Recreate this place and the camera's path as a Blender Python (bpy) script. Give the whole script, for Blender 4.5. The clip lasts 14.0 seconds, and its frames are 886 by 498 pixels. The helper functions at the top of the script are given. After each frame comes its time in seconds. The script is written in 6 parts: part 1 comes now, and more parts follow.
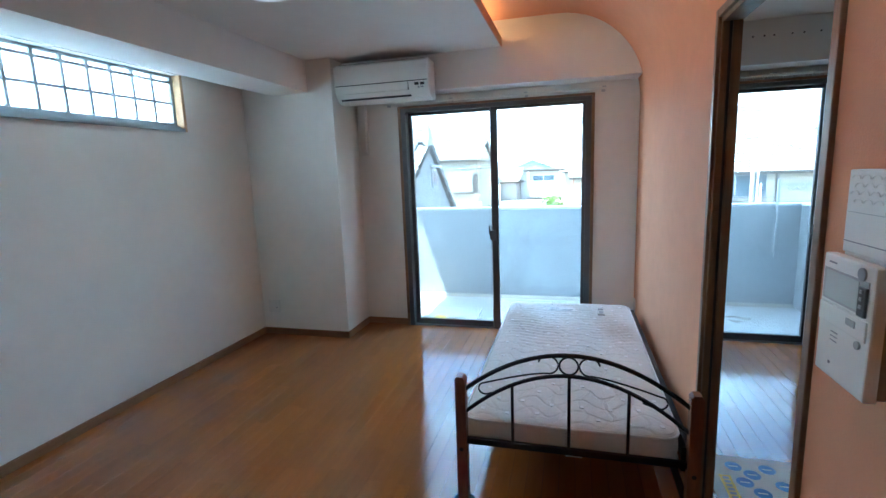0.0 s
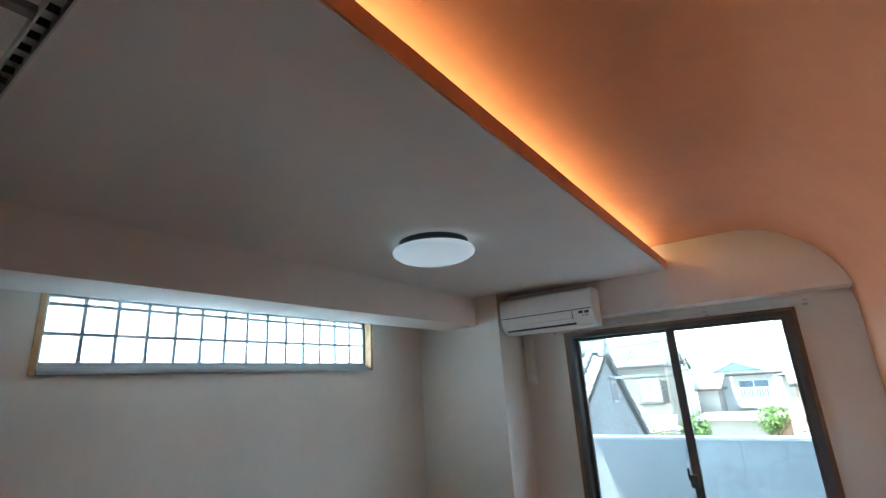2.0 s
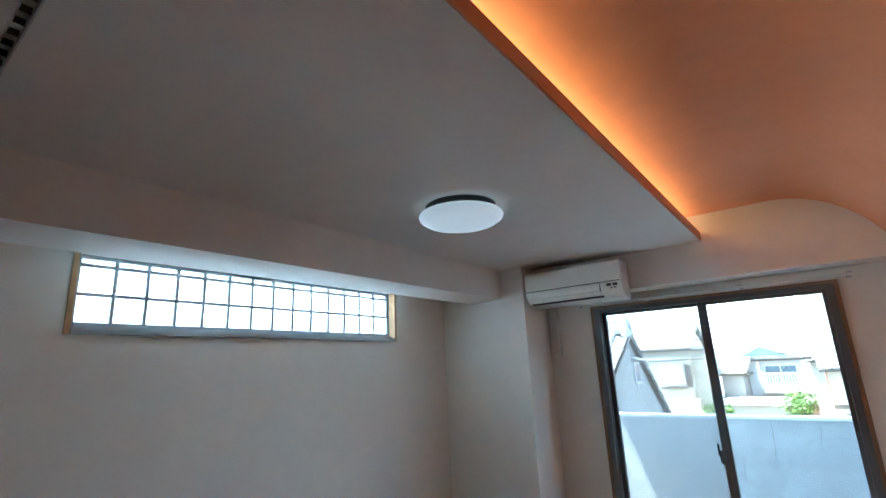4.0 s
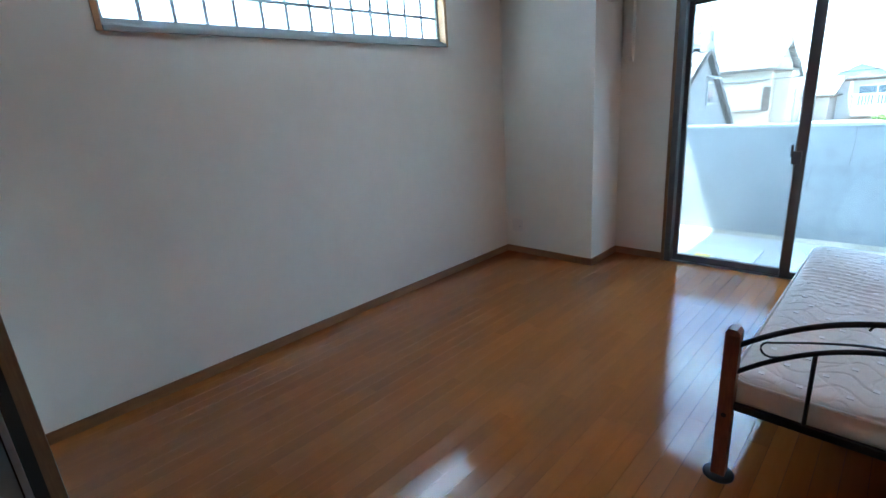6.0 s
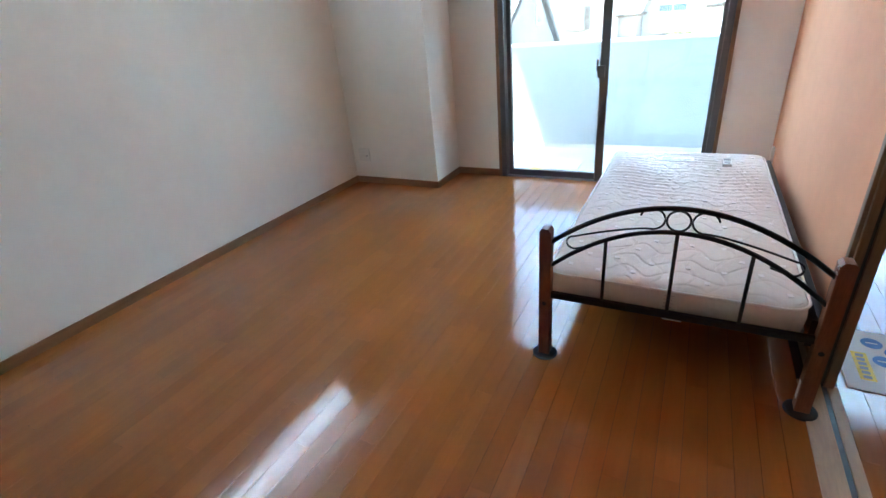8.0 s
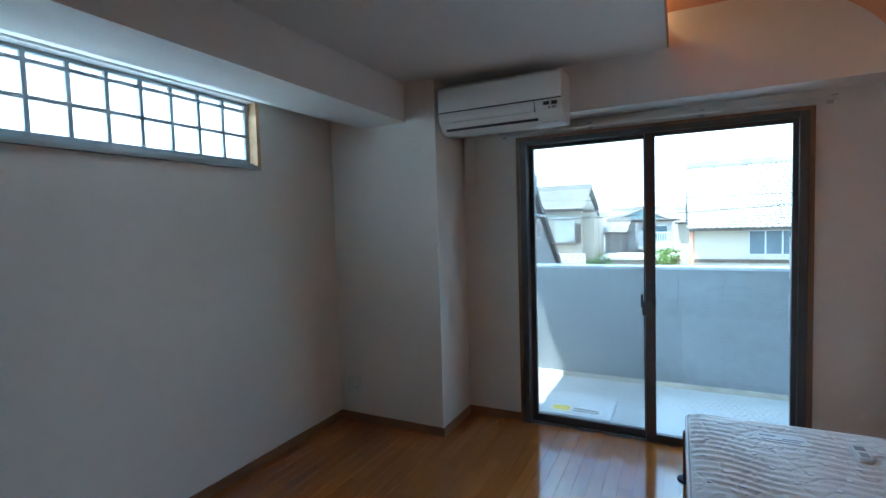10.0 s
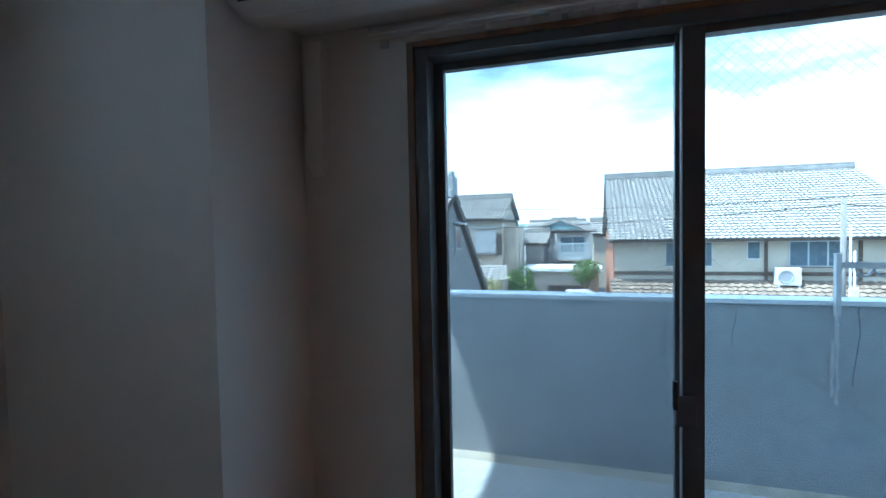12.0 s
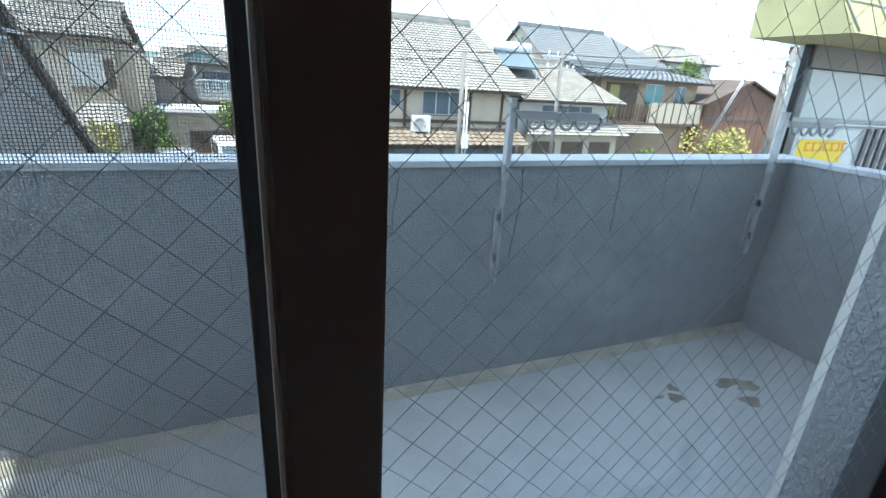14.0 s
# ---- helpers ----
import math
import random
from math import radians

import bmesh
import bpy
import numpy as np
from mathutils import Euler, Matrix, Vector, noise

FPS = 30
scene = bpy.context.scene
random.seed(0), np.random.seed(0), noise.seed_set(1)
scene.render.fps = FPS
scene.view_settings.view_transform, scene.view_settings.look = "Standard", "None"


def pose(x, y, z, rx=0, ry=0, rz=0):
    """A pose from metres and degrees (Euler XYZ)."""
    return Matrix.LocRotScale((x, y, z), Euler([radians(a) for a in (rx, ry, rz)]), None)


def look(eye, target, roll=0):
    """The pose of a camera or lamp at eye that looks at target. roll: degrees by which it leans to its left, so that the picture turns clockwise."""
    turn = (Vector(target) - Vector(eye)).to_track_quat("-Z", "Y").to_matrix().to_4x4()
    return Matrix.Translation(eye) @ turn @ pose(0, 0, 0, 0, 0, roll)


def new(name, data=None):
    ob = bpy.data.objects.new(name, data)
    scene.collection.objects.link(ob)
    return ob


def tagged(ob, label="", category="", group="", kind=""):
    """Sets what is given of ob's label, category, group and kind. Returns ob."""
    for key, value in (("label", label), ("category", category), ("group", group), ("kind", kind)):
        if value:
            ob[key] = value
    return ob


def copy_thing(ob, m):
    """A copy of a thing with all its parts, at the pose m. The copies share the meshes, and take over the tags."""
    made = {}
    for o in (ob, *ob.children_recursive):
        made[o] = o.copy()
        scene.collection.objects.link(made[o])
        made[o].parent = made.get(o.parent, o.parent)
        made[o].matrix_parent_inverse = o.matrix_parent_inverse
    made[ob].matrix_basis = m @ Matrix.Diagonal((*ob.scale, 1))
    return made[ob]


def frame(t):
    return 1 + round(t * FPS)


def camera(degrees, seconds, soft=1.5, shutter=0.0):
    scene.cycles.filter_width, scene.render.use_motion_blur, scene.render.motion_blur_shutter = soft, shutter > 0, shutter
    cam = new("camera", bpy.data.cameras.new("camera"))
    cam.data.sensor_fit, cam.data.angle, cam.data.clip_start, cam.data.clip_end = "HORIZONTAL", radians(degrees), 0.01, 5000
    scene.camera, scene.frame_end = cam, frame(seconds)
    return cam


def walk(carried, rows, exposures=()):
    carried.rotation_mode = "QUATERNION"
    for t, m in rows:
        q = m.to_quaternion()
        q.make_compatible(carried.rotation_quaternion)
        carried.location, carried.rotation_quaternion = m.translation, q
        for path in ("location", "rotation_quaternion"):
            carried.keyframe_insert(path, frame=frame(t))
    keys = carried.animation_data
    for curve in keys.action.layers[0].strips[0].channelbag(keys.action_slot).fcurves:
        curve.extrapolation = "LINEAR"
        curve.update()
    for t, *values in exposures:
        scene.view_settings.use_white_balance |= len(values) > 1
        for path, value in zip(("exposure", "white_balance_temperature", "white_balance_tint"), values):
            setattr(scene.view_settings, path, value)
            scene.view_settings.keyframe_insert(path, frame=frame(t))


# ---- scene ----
cam = camera(86.4, 14.0)

PATH = [
    (0, (2.834, 0.303, 1.483), (2.311, 2.205, 1.154), -2.1),
    (0.5, (2.85, 0.383, 1.532), (2.088, 2.221, 1.33), -2.7),
    (1, (2.855, 0.387, 1.598), (1.839, 2.109, 1.586), -3.4),
    (1.5, (2.863, 0.371, 1.642), (1.751, 2.013, 1.904), -3.4),
    (2, (2.901, 0.336, 1.678), (1.811, 1.918, 2.233), -3.6),
    (2.2, (2.911, 0.324, 1.675), (1.841, 1.881, 2.331), -3.9),
    (4.3, (2.77, 0.376, 1.592), (1.551, 1.913, 1.984), -2.3),
    (4.5, (2.709, 0.351, 1.587), (1.448, 1.874, 1.891), -2.3),
    (5, (2.716, 0.408, 1.545), (1.351, 1.869, 1.572), -1.7),
    (5.5, (2.732, 0.451, 1.462), (1.338, 1.853, 1.158), -2.5),
    (6, (2.72, 0.467, 1.394), (1.357, 1.813, 0.82), -4.3),
    (6.5, (2.732, 0.502, 1.338), (1.447, 1.825, 0.564), -5.6),
    (7, (2.79, 0.518, 1.337), (1.644, 1.903, 0.459), -5.6),
    (7.5, (2.836, 0.541, 1.337), (1.864, 2.018, 0.401), -5.5),
    (8, (2.825, 0.524, 1.368), (1.955, 2.095, 0.487), -5.4),
    (8.5, (2.769, 0.502, 1.42), (1.889, 2.148, 0.701), -4.7),
    (9, (2.698, 0.598, 1.451), (1.794, 2.32, 0.986), -3.9),
    (9.2, (2.649, 0.701, 1.455), (1.744, 2.445, 1.082), -3.4),
    (11.5, (1.871, 2.49, 1.515), (1.117, 4.342, 1.557), -0.7),
    (12, (1.876, 2.99, 1.433), (1.290, 4.901, 1.357), -1.1),
    (12.5, (1.888, 3.459, 1.39), (1.67, 5.426, 1.111), -0.9),
    (13, (2.01, 3.842, 1.353), (2.175, 5.785, 0.917), 0.6),
    (13.5, (2.098, 4.127, 1.341), (2.565, 5.988, 0.784), 1.8),
    (14, (2.136, 4.29, 1.329), (2.878, 6.017, 0.650), 3.7),
]
walk(cam, [(t, look(eye, target, roll)) for t, eye, target, roll in PATH],
     exposures=[(0, 3.82, 5250, -5), (1, 3.45, 5350, -5), (2.2, 3.45, 5750, -5), (4.3, 3.58, 5450, -4), (5, 3.62, 5200, -5), (6, 3.75, 5350, -4), (6.7, 4.4, 5850, -1), (7.4, 4.48, 5900, -1), (8.2, 4.42, 5850, -1), (9.2, 3.33, 5250, -5), (11.3, 2.58, 5350, -5), (12, 1.95, 5050, -4), (12.5, 1.2, 5050, -4), (13, 0.95, 5200, -3), (13.5, 1.1, 5800, 2), (14, 1.58, 6300, 5)])

# ---- world and lights ----
SUN = Vector((0.318, 0.20, -1.0)).normalized()
world = bpy.data.worlds.new("sky")
scene.world = world
world.use_nodes = True
wn, wl = world.node_tree.nodes, world.node_tree.links
sky = wn.new("ShaderNodeTexSky")
sky.sky_type = "NISHITA"
sky.sun_disc = False
sky.sun_elevation = math.asin(-SUN.z)
sky.sun_rotation = math.atan2(-SUN.x, -SUN.y)
sky.air_density, sky.dust_density, sky.ozone_density = 1.0, 2.2, 0.3
# broken cumulus, denser towards the horizon
tc = wn.new("ShaderNodeTexCoord")
mp = wn.new("ShaderNodeMapping")
mp.inputs["Scale"].default_value = (1.6, 1.6, 5.0)
cl = wn.new("ShaderNodeTexNoise")
cl.inputs["Scale"].default_value, cl.inputs["Detail"].default_value, cl.inputs["Roughness"].default_value = 2.2, 7.0, 0.55
ramp = wn.new("ShaderNodeValToRGB")
ramp.color_ramp.elements[0].position, ramp.color_ramp.elements[1].position = 0.36, 0.62
sep = wn.new("ShaderNodeSeparateXYZ")
low = wn.new("ShaderNodeMapRange")
low.inputs["From Min"].default_value, low.inputs["From Max"].default_value = 0.0, 0.32
low.inputs["To Min"].default_value, low.inputs["To Max"].default_value = 0.28, -0.10
add = wn.new("ShaderNodeMath")
mix = wn.new("ShaderNodeMix")
mix.data_type = "RGBA"
bg = wn["Background"]
wl.new(tc.outputs["Generated"], mp.inputs["Vector"])
wl.new(mp.outputs["Vector"], cl.inputs["Vector"])
wl.new(tc.outputs["Generated"], sep.inputs["Vector"])
wl.new(sep.outputs["Z"], low.inputs["Value"])
wl.new(cl.outputs["Fac"], add.inputs[0])
wl.new(low.outputs["Result"], add.inputs[1])
wl.new(add.outputs["Value"], ramp.inputs["Fac"])
wl.new(ramp.outputs["Color"], mix.inputs["Factor"])
wl.new(sky.outputs["Color"], mix.inputs["A"])
mix.inputs["B"].default_value = (6.5, 8.2, 9.5, 1)
wl.new(mix.outputs["Result"], bg.inputs["Color"])
bg.inputs["Strength"].default_value = 0.15

sun = new("sun", bpy.data.lights.new("sun", "SUN"))
sun.data.energy, sun.data.angle, sun.data.color = 3.7, radians(0.53), (1.0, 0.95, 0.87)
sun.matrix_world = look((0, 0, 30), Vector((0, 0, 30)) + SUN)


def area(name, eye, target, sx, sy, watts, color):
    lamp = new(name, bpy.data.lights.new(name, "AREA"))
    lamp.data.shape, lamp.data.size, lamp.data.size_y = "RECTANGLE", sx, sy
    lamp.data.energy, lamp.data.color = watts, color
    lamp.matrix_world = look(eye, target)
    return lamp


# added fill lamp outside the frosted panes, boosts the daylight through the high window
area("high_window_daylight", (-0.14, 2.215, 2.06), (1.0, 2.215, 2.06), 2.18, 0.34, 1.35, (0.80, 0.90, 1.0))

# ---- materials ----
def mat(name, color, rough=0.6, metal=0.0, vary=0.0, scale=8.0, bump=0.0, bump_scale=60.0, coat=0.0, spec=0.5, island=0.0,
        stretch=(1, 1, 1), dark=None, dark_at=0.0, obj_random=0.0):
    """Principled surface: base colour with two scales of variation, stains and a fine relief."""
    m = bpy.data.materials.new(name)
    m.use_nodes = True
    n, l = m.node_tree.nodes, m.node_tree.links
    p = n["Principled BSDF"]
    p.inputs["Roughness"].default_value = rough
    p.inputs["Metallic"].default_value = metal
    p.inputs["Coat Weight"].default_value = coat
    p.inputs["Coat Roughness"].default_value = 0.08
    p.inputs["Specular IOR Level"].default_value = spec
    base = n.new("ShaderNodeRGB")
    base.outputs[0].default_value = (*color, 1)
    out = base.outputs[0]
    co = n.new("ShaderNodeTexCoord")
    mapping = n.new("ShaderNodeMapping")
    mapping.inputs["Scale"].default_value = stretch
    l.new(co.outputs["Object"], mapping.inputs["Vector"])
    if obj_random:
        off = n.new("ShaderNodeVectorMath")
        off.operation = "MULTIPLY_ADD"
        off.inputs[1].default_value, off.inputs[2].default_value = (31.0, 47.0, 13.0), (0, 0, 0)
        l.new(n.new("ShaderNodeObjectInfo").outputs["Random"], off.inputs[0])
        l.new(off.outputs[0], mapping.inputs["Location"])
    if vary:
        for sc, amount in ((scale, vary), (scale * 7.3, vary * 0.5)):
            noi = n.new("ShaderNodeTexNoise")
            noi.inputs["Scale"].default_value, noi.inputs["Detail"].default_value = sc, 5.0
            l.new(mapping.outputs["Vector"], noi.inputs["Vector"])
            mr = n.new("ShaderNodeMapRange")
            mr.inputs["From Min"].default_value, mr.inputs["From Max"].default_value = 0.3, 0.7
            mr.inputs["To Min"].default_value, mr.inputs["To Max"].default_value = 1 - amount, 1 + amount
            l.new(noi.outputs["Fac"], mr.inputs["Value"])
            mul = n.new("ShaderNodeMix")
            mul.data_type, mul.blend_type = "RGBA", "MULTIPLY"
            mul.inputs["Factor"].default_value = 1.0
            l.new(out, mul.inputs["A"])
            l.new(mr.outputs["Result"], mul.inputs["B"])
            out = mul.outputs["Result"]
    if island or obj_random:
        src = n.new("ShaderNodeNewGeometry").outputs["Random Per Island"] if island else n.new("ShaderNodeObjectInfo").outputs["Random"]
        mr = n.new("ShaderNodeMapRange")
        k = island or obj_random
        mr.inputs["To Min"].default_value, mr.inputs["To Max"].default_value = 1 - k, 1 + k
        l.new(src, mr.inputs["Value"])
        mul = n.new("ShaderNodeMix")
        mul.data_type, mul.blend_type = "RGBA", "MULTIPLY"
        mul.inputs["Factor"].default_value = 1.0
        l.new(out, mul.inputs["A"])
        l.new(mr.outputs["Result"], mul.inputs["B"])
        out = mul.outputs["Result"]
    if dark:
        noi = n.new("ShaderNodeTexNoise")
        noi.inputs["Scale"].default_value, noi.inputs["Detail"].default_value = scale * 0.5, 6.0
        l.new(mapping.outputs["Vector"], noi.inputs["Vector"])
        mr = n.new("ShaderNodeMapRange")
        mr.inputs["From Min"].default_value, mr.inputs["From Max"].default_value = 0.55 - dark_at, 0.72 - dark_at
        l.new(noi.outputs["Fac"], mr.inputs["Value"])
        mx = n.new("ShaderNodeMix")
        mx.data_type = "RGBA"
        mx.inputs["B"].default_value = (*dark, 1)
        l.new(mr.outputs["Result"], mx.inputs["Factor"])
        l.new(out, mx.inputs["A"])
        out = mx.outputs["Result"]
    l.new(out, p.inputs["Base Color"])
    if bump:
        bn = n.new("ShaderNodeTexNoise")
        bn.inputs["Scale"].default_value, bn.inputs["Detail"].default_value = bump_scale, 4.0
        l.new(mapping.outputs["Vector"], bn.inputs["Vector"])
        bp = n.new("ShaderNodeBump")
        bp.inputs["Strength"].default_value, bp.inputs["Distance"].default_value = bump, 0.01
        l.new(bn.outputs["Fac"], bp.inputs["Height"])
        l.new(bp.outputs["Normal"], p.inputs["Normal"])
    return m


def glow(name, color, strength):
    m = bpy.data.materials.new(name)
    m.use_nodes = True
    p = m.node_tree.nodes["Principled BSDF"]
    p.inputs["Base Color"].default_value = (0.85, 0.85, 0.85, 1)
    p.inputs["Emission Color"].default_value = (*color, 1)
    p.inputs["Emission Strength"].default_value = strength
    p.inputs["Roughness"].default_value = 0.35
    return m


def clear_glass(name, tint=(1, 1, 1)):
    m = bpy.data.materials.new(name)
    m.use_nodes = True
    n, l = m.node_tree.nodes, m.node_tree.links
    n.remove(n["Principled BSDF"])
    tr, gl, mx, lw = n.new("ShaderNodeBsdfTransparent"), n.new("ShaderNodeBsdfGlossy"), n.new("ShaderNodeMixShader"), n.new("ShaderNodeLayerWeight")
    pw, fr = n.new("ShaderNodeMath"), n.new("ShaderNodeMath")
    pw.operation, fr.operation = "POWER", "MULTIPLY_ADD"
    pw.inputs[1].default_value, fr.inputs[1].default_value, fr.inputs[2].default_value = 5.0, 0.7, 0.025
    lw.inputs["Blend"].default_value = 0.5
    l.new(lw.outputs["Facing"], pw.inputs[0])
    l.new(pw.outputs[0], fr.inputs[0])
    tr.inputs["Color"].default_value = (*tint, 1)
    gl.inputs["Roughness"].default_value = 0.02
    l.new(fr.outputs[0], mx.inputs[0])
    l.new(tr.outputs[0], mx.inputs[1])
    l.new(gl.outputs[0], mx.inputs[2])
    l.new(mx.outputs[0], n["Material Output"].inputs["Surface"])
    return m


def frosted(name):
    m = bpy.data.materials.new(name)
    m.use_nodes = True
    n, l = m.node_tree.nodes, m.node_tree.links
    n.remove(n["Principled BSDF"])
    tl, di, mx = n.new("ShaderNodeBsdfTranslucent"), n.new("ShaderNodeBsdfGlossy"), n.new("ShaderNodeMixShader")
    tl.inputs["Color"].default_value = (0.93, 0.96, 0.98, 1)
    di.inputs["Color"].default_value = (0.8, 0.8, 0.8, 1)
    di.inputs["Roughness"].default_value = 0.35
    mx.inputs[0].default_value = 0.06
    l.new(tl.outputs[0], mx.inputs[1])
    l.new(di.outputs[0], mx.inputs[2])
    l.new(mx.outputs[0], n["Material Output"].inputs["Surface"])
    return m


def net(name, pitch, fill, color):
    """Woven insect screen: threads of the given pitch, open between them."""
    m = bpy.data.materials.new(name)
    m.use_nodes = True
    n, l = m.node_tree.nodes, m.node_tree.links
    co, sp = n.new("ShaderNodeTexCoord"), n.new("ShaderNodeSeparateXYZ")
    l.new(co.outputs["Object"], sp.inputs[0])
    outs = []
    for axis in ("X", "Z"):
        a, b = n.new("ShaderNodeMath"), n.new("ShaderNodeMath")
        a.operation, b.operation = "MODULO", "LESS_THAN"
        a.inputs[1].default_value, b.inputs[1].default_value = pitch, pitch * fill
        ab = n.new("ShaderNodeMath")
        ab.operation = "ABSOLUTE"
        l.new(sp.outputs[axis], ab.inputs[0])
        l.new(ab.outputs[0], a.inputs[0])
        l.new(a.outputs[0], b.inputs[0])
        outs.append(b.outputs[0])
    mxm = n.new("ShaderNodeMath")
    mxm.operation = "MAXIMUM"
    l.new(outs[0], mxm.inputs[0])
    l.new(outs[1], mxm.inputs[1])
    tr, mx = n.new("ShaderNodeBsdfTransparent"), n.new("ShaderNodeMixShader")
    p = n["Principled BSDF"]
    p.inputs["Base Color"].default_value = (*color, 1)
    p.inputs["Roughness"].default_value = 0.6
    l.new(mxm.outputs[0], mx.inputs[0])
    l.new(tr.outputs[0], mx.inputs[1])
    l.new(p.outputs[0], mx.inputs[2])
    l.new(mx.outputs[0], n["Material Output"].inputs["Surface"])
    return m


WALLPAPER = mat("wallpaper", (0.85, 0.825, 0.77), 0.85, vary=0.03, scale=1.3, bump=0.25, bump_scale=220)
ORANGE = mat("orange_wallpaper", (0.69, 0.33, 0.18), 0.8, vary=0.05, scale=1.5, bump=0.13, bump_scale=180)
CEILING = mat("ceiling_paper", (0.815, 0.795, 0.755), 0.85, vary=0.03, scale=1.1, bump=0.2, bump_scale=200)
WOOD_TRIM = mat("trim_wood", (0.225, 0.125, 0.066), 0.42, vary=0.22, scale=3, bump=0.1, bump_scale=40, stretch=(6, 6, 0.6))
WOOD_LIGHT = mat("light_wood", (0.50, 0.31, 0.16), 0.5, vary=0.15, scale=3, bump=0.08, stretch=(6, 1, 6))
BASE_WOOD = mat("baseboard_wood", (0.26, 0.125, 0.052), 0.45, vary=0.15, scale=3, bump=0.08, stretch=(2, 2, 12))
FLOOR_WOOD = mat("floor_wood", (0.345, 0.118, 0.024), 0.11, vary=0.07, scale=2.2, bump=0.03, bump_scale=14, stretch=(14, 1.2, 1), obj_random=0.12, coat=0.5, spec=0.45)
BRONZE = mat("bronze_aluminium", (0.11, 0.108, 0.11), 0.38, 0.1, vary=0.1, scale=4)
BRACKET = mat("dull_galvanised_steel", (0.47, 0.475, 0.48), 0.42, 0.3, vary=0.12, scale=9)
SILVER = mat("silver_aluminium", (0.55, 0.56, 0.57), 0.32, 0.9, vary=0.08, scale=5)
BLACK_STEEL = mat("black_steel", (0.012, 0.012, 0.013), 0.38, 0.3, vary=0.1, scale=20)
BED_WOOD = mat("bed_wood", (0.215, 0.075, 0.03), 0.5, vary=0.3, scale=6, bump=0.1, bump_scale=50, stretch=(5, 5, 0.7))
RUBBER = mat("black_rubber", (0.012, 0.012, 0.012), 0.6)
PLASTIC = mat("white_plastic", (0.78, 0.77, 0.73), 0.4, vary=0.02, scale=3)
PLASTIC_DARK = mat("dark_plastic", (0.03, 0.03, 0.032), 0.45)
GREY_PLASTIC = mat("grey_plastic", (0.36, 0.36, 0.36), 0.5)
FABRIC = mat("mattress_fabric", (0.80, 0.775, 0.735), 0.9, vary=0.04, scale=9, bump=0.35, bump_scale=300)
FABRIC_PIPE = mat("mattress_piping", (0.93, 0.925, 0.915), 0.85, vary=0.05, scale=40)
PAPER = mat("paper", (0.8, 0.8, 0.78), 0.7, vary=0.03, scale=6)
BLUE_PRINT = mat("blue_print", (0.02, 0.16, 0.50), 0.5)
YELLOW_PRINT = mat("yellow_print", (0.85, 0.62, 0.03), 0.5, vary=0.04, scale=10)
ORANGE_PRINT = mat("orange_print", (0.75, 0.25, 0.03), 0.5)
GREY_PRINT = mat("grey_print", (0.30, 0.30, 0.31), 0.6)
STUCCO = mat("balcony_stucco", (0.355, 0.372, 0.385), 0.9, vary=0.15, scale=1.6, bump=1.0, bump_scale=100, dark=(0.29, 0.302, 0.312), dark_at=-0.02)
COPING = mat("coping_paint", (0.60, 0.62, 0.64), 0.6, vary=0.08, scale=5, bump=0.15)
BALCONY_FLOOR = mat("balcony_floor", (0.50, 0.525, 0.53), 0.34, vary=0.12, scale=1.7, bump=0.25, bump_scale=70, dark=(0.42, 0.40, 0.36), dark_at=-0.09)
STAIN = mat("dirt_stain", (0.28, 0.26, 0.21), 0.8, vary=0.35, scale=12)
GLASS = clear_glass("wired_glass", (0.93, 0.96, 0.97))
FROSTED = frosted("frosted_glass")
STRIP = mat("pale_weather_strip", (0.55, 0.55, 0.54), 0.4, vary=0.05, scale=5)
SCREEN = net("insect_screen_net", 0.0020, 0.18, (0.60, 0.60, 0.61))
WIRE = mat("glass_wire", (0.36, 0.37, 0.38), 0.32, 0.8)
MUNTIN = mat("grey_grid_bar", (0.33, 0.36, 0.38), 0.5)
LAMP_SHADE = glow("lamp_shade_acrylic", (0.76, 0.88, 1.0), 0.038)
TUBE = glow("fluorescent_tube", (1.0, 0.60, 0.28), 1.05)
DARK_VOID = mat("dark_interior", (0.03, 0.026, 0.022), 0.8)


# ---- building helpers ----
def box(bm, x0, y0, z0, x1, y1, z1, bevel=0.0):
    vs = [bm.verts.new(v) for v in ((x0, y0, z0), (x1, y0, z0), (x1, y1, z0), (x0, y1, z0), (x0, y0, z1), (x1, y0, z1), (x1, y1, z1), (x0, y1, z1))]
    fs = [bm.faces.new([vs[i] for i in f]) for f in ((3, 2, 1, 0), (4, 5, 6, 7), (0, 1, 5, 4), (1, 2, 6, 5), (2, 3, 7, 6), (3, 0, 4, 7))]
    if bevel:
        bmesh.ops.bevel(bm, geom=list({e for f in fs for e in f.edges}), offset=bevel, segments=2, affect="EDGES", profile=0.6)
    return bm


def boxes(*rows, bevel=0.0):
    bm = bmesh.new()
    for r in rows:
        box(bm, *r, bevel=bevel)
    return bm


def prism(profile, a0, a1, axis="y"):
    """A closed outline swept along an axis: (x, z) along y, (y, z) along x or (x, y) along z."""
    bm = bmesh.new()
    put = {"y": lambda p, a: (p[0], a, p[1]), "x": lambda p, a: (a, p[0], p[1]), "z": lambda p, a: (p[0], p[1], a)}[axis]
    r0 = [bm.verts.new(put(p, a0)) for p in profile]
    r1 = [bm.verts.new(put(p, a1)) for p in profile]
    k = len(profile)
    bm.faces.new(r0)
    bm.faces.new(r1[::-1])
    for i in range(k):
        bm.faces.new((r0[i], r1[i], r1[(i + 1) % k], r0[(i + 1) % k]))
    bmesh.ops.recalc_face_normals(bm, faces=bm.faces)
    return bm


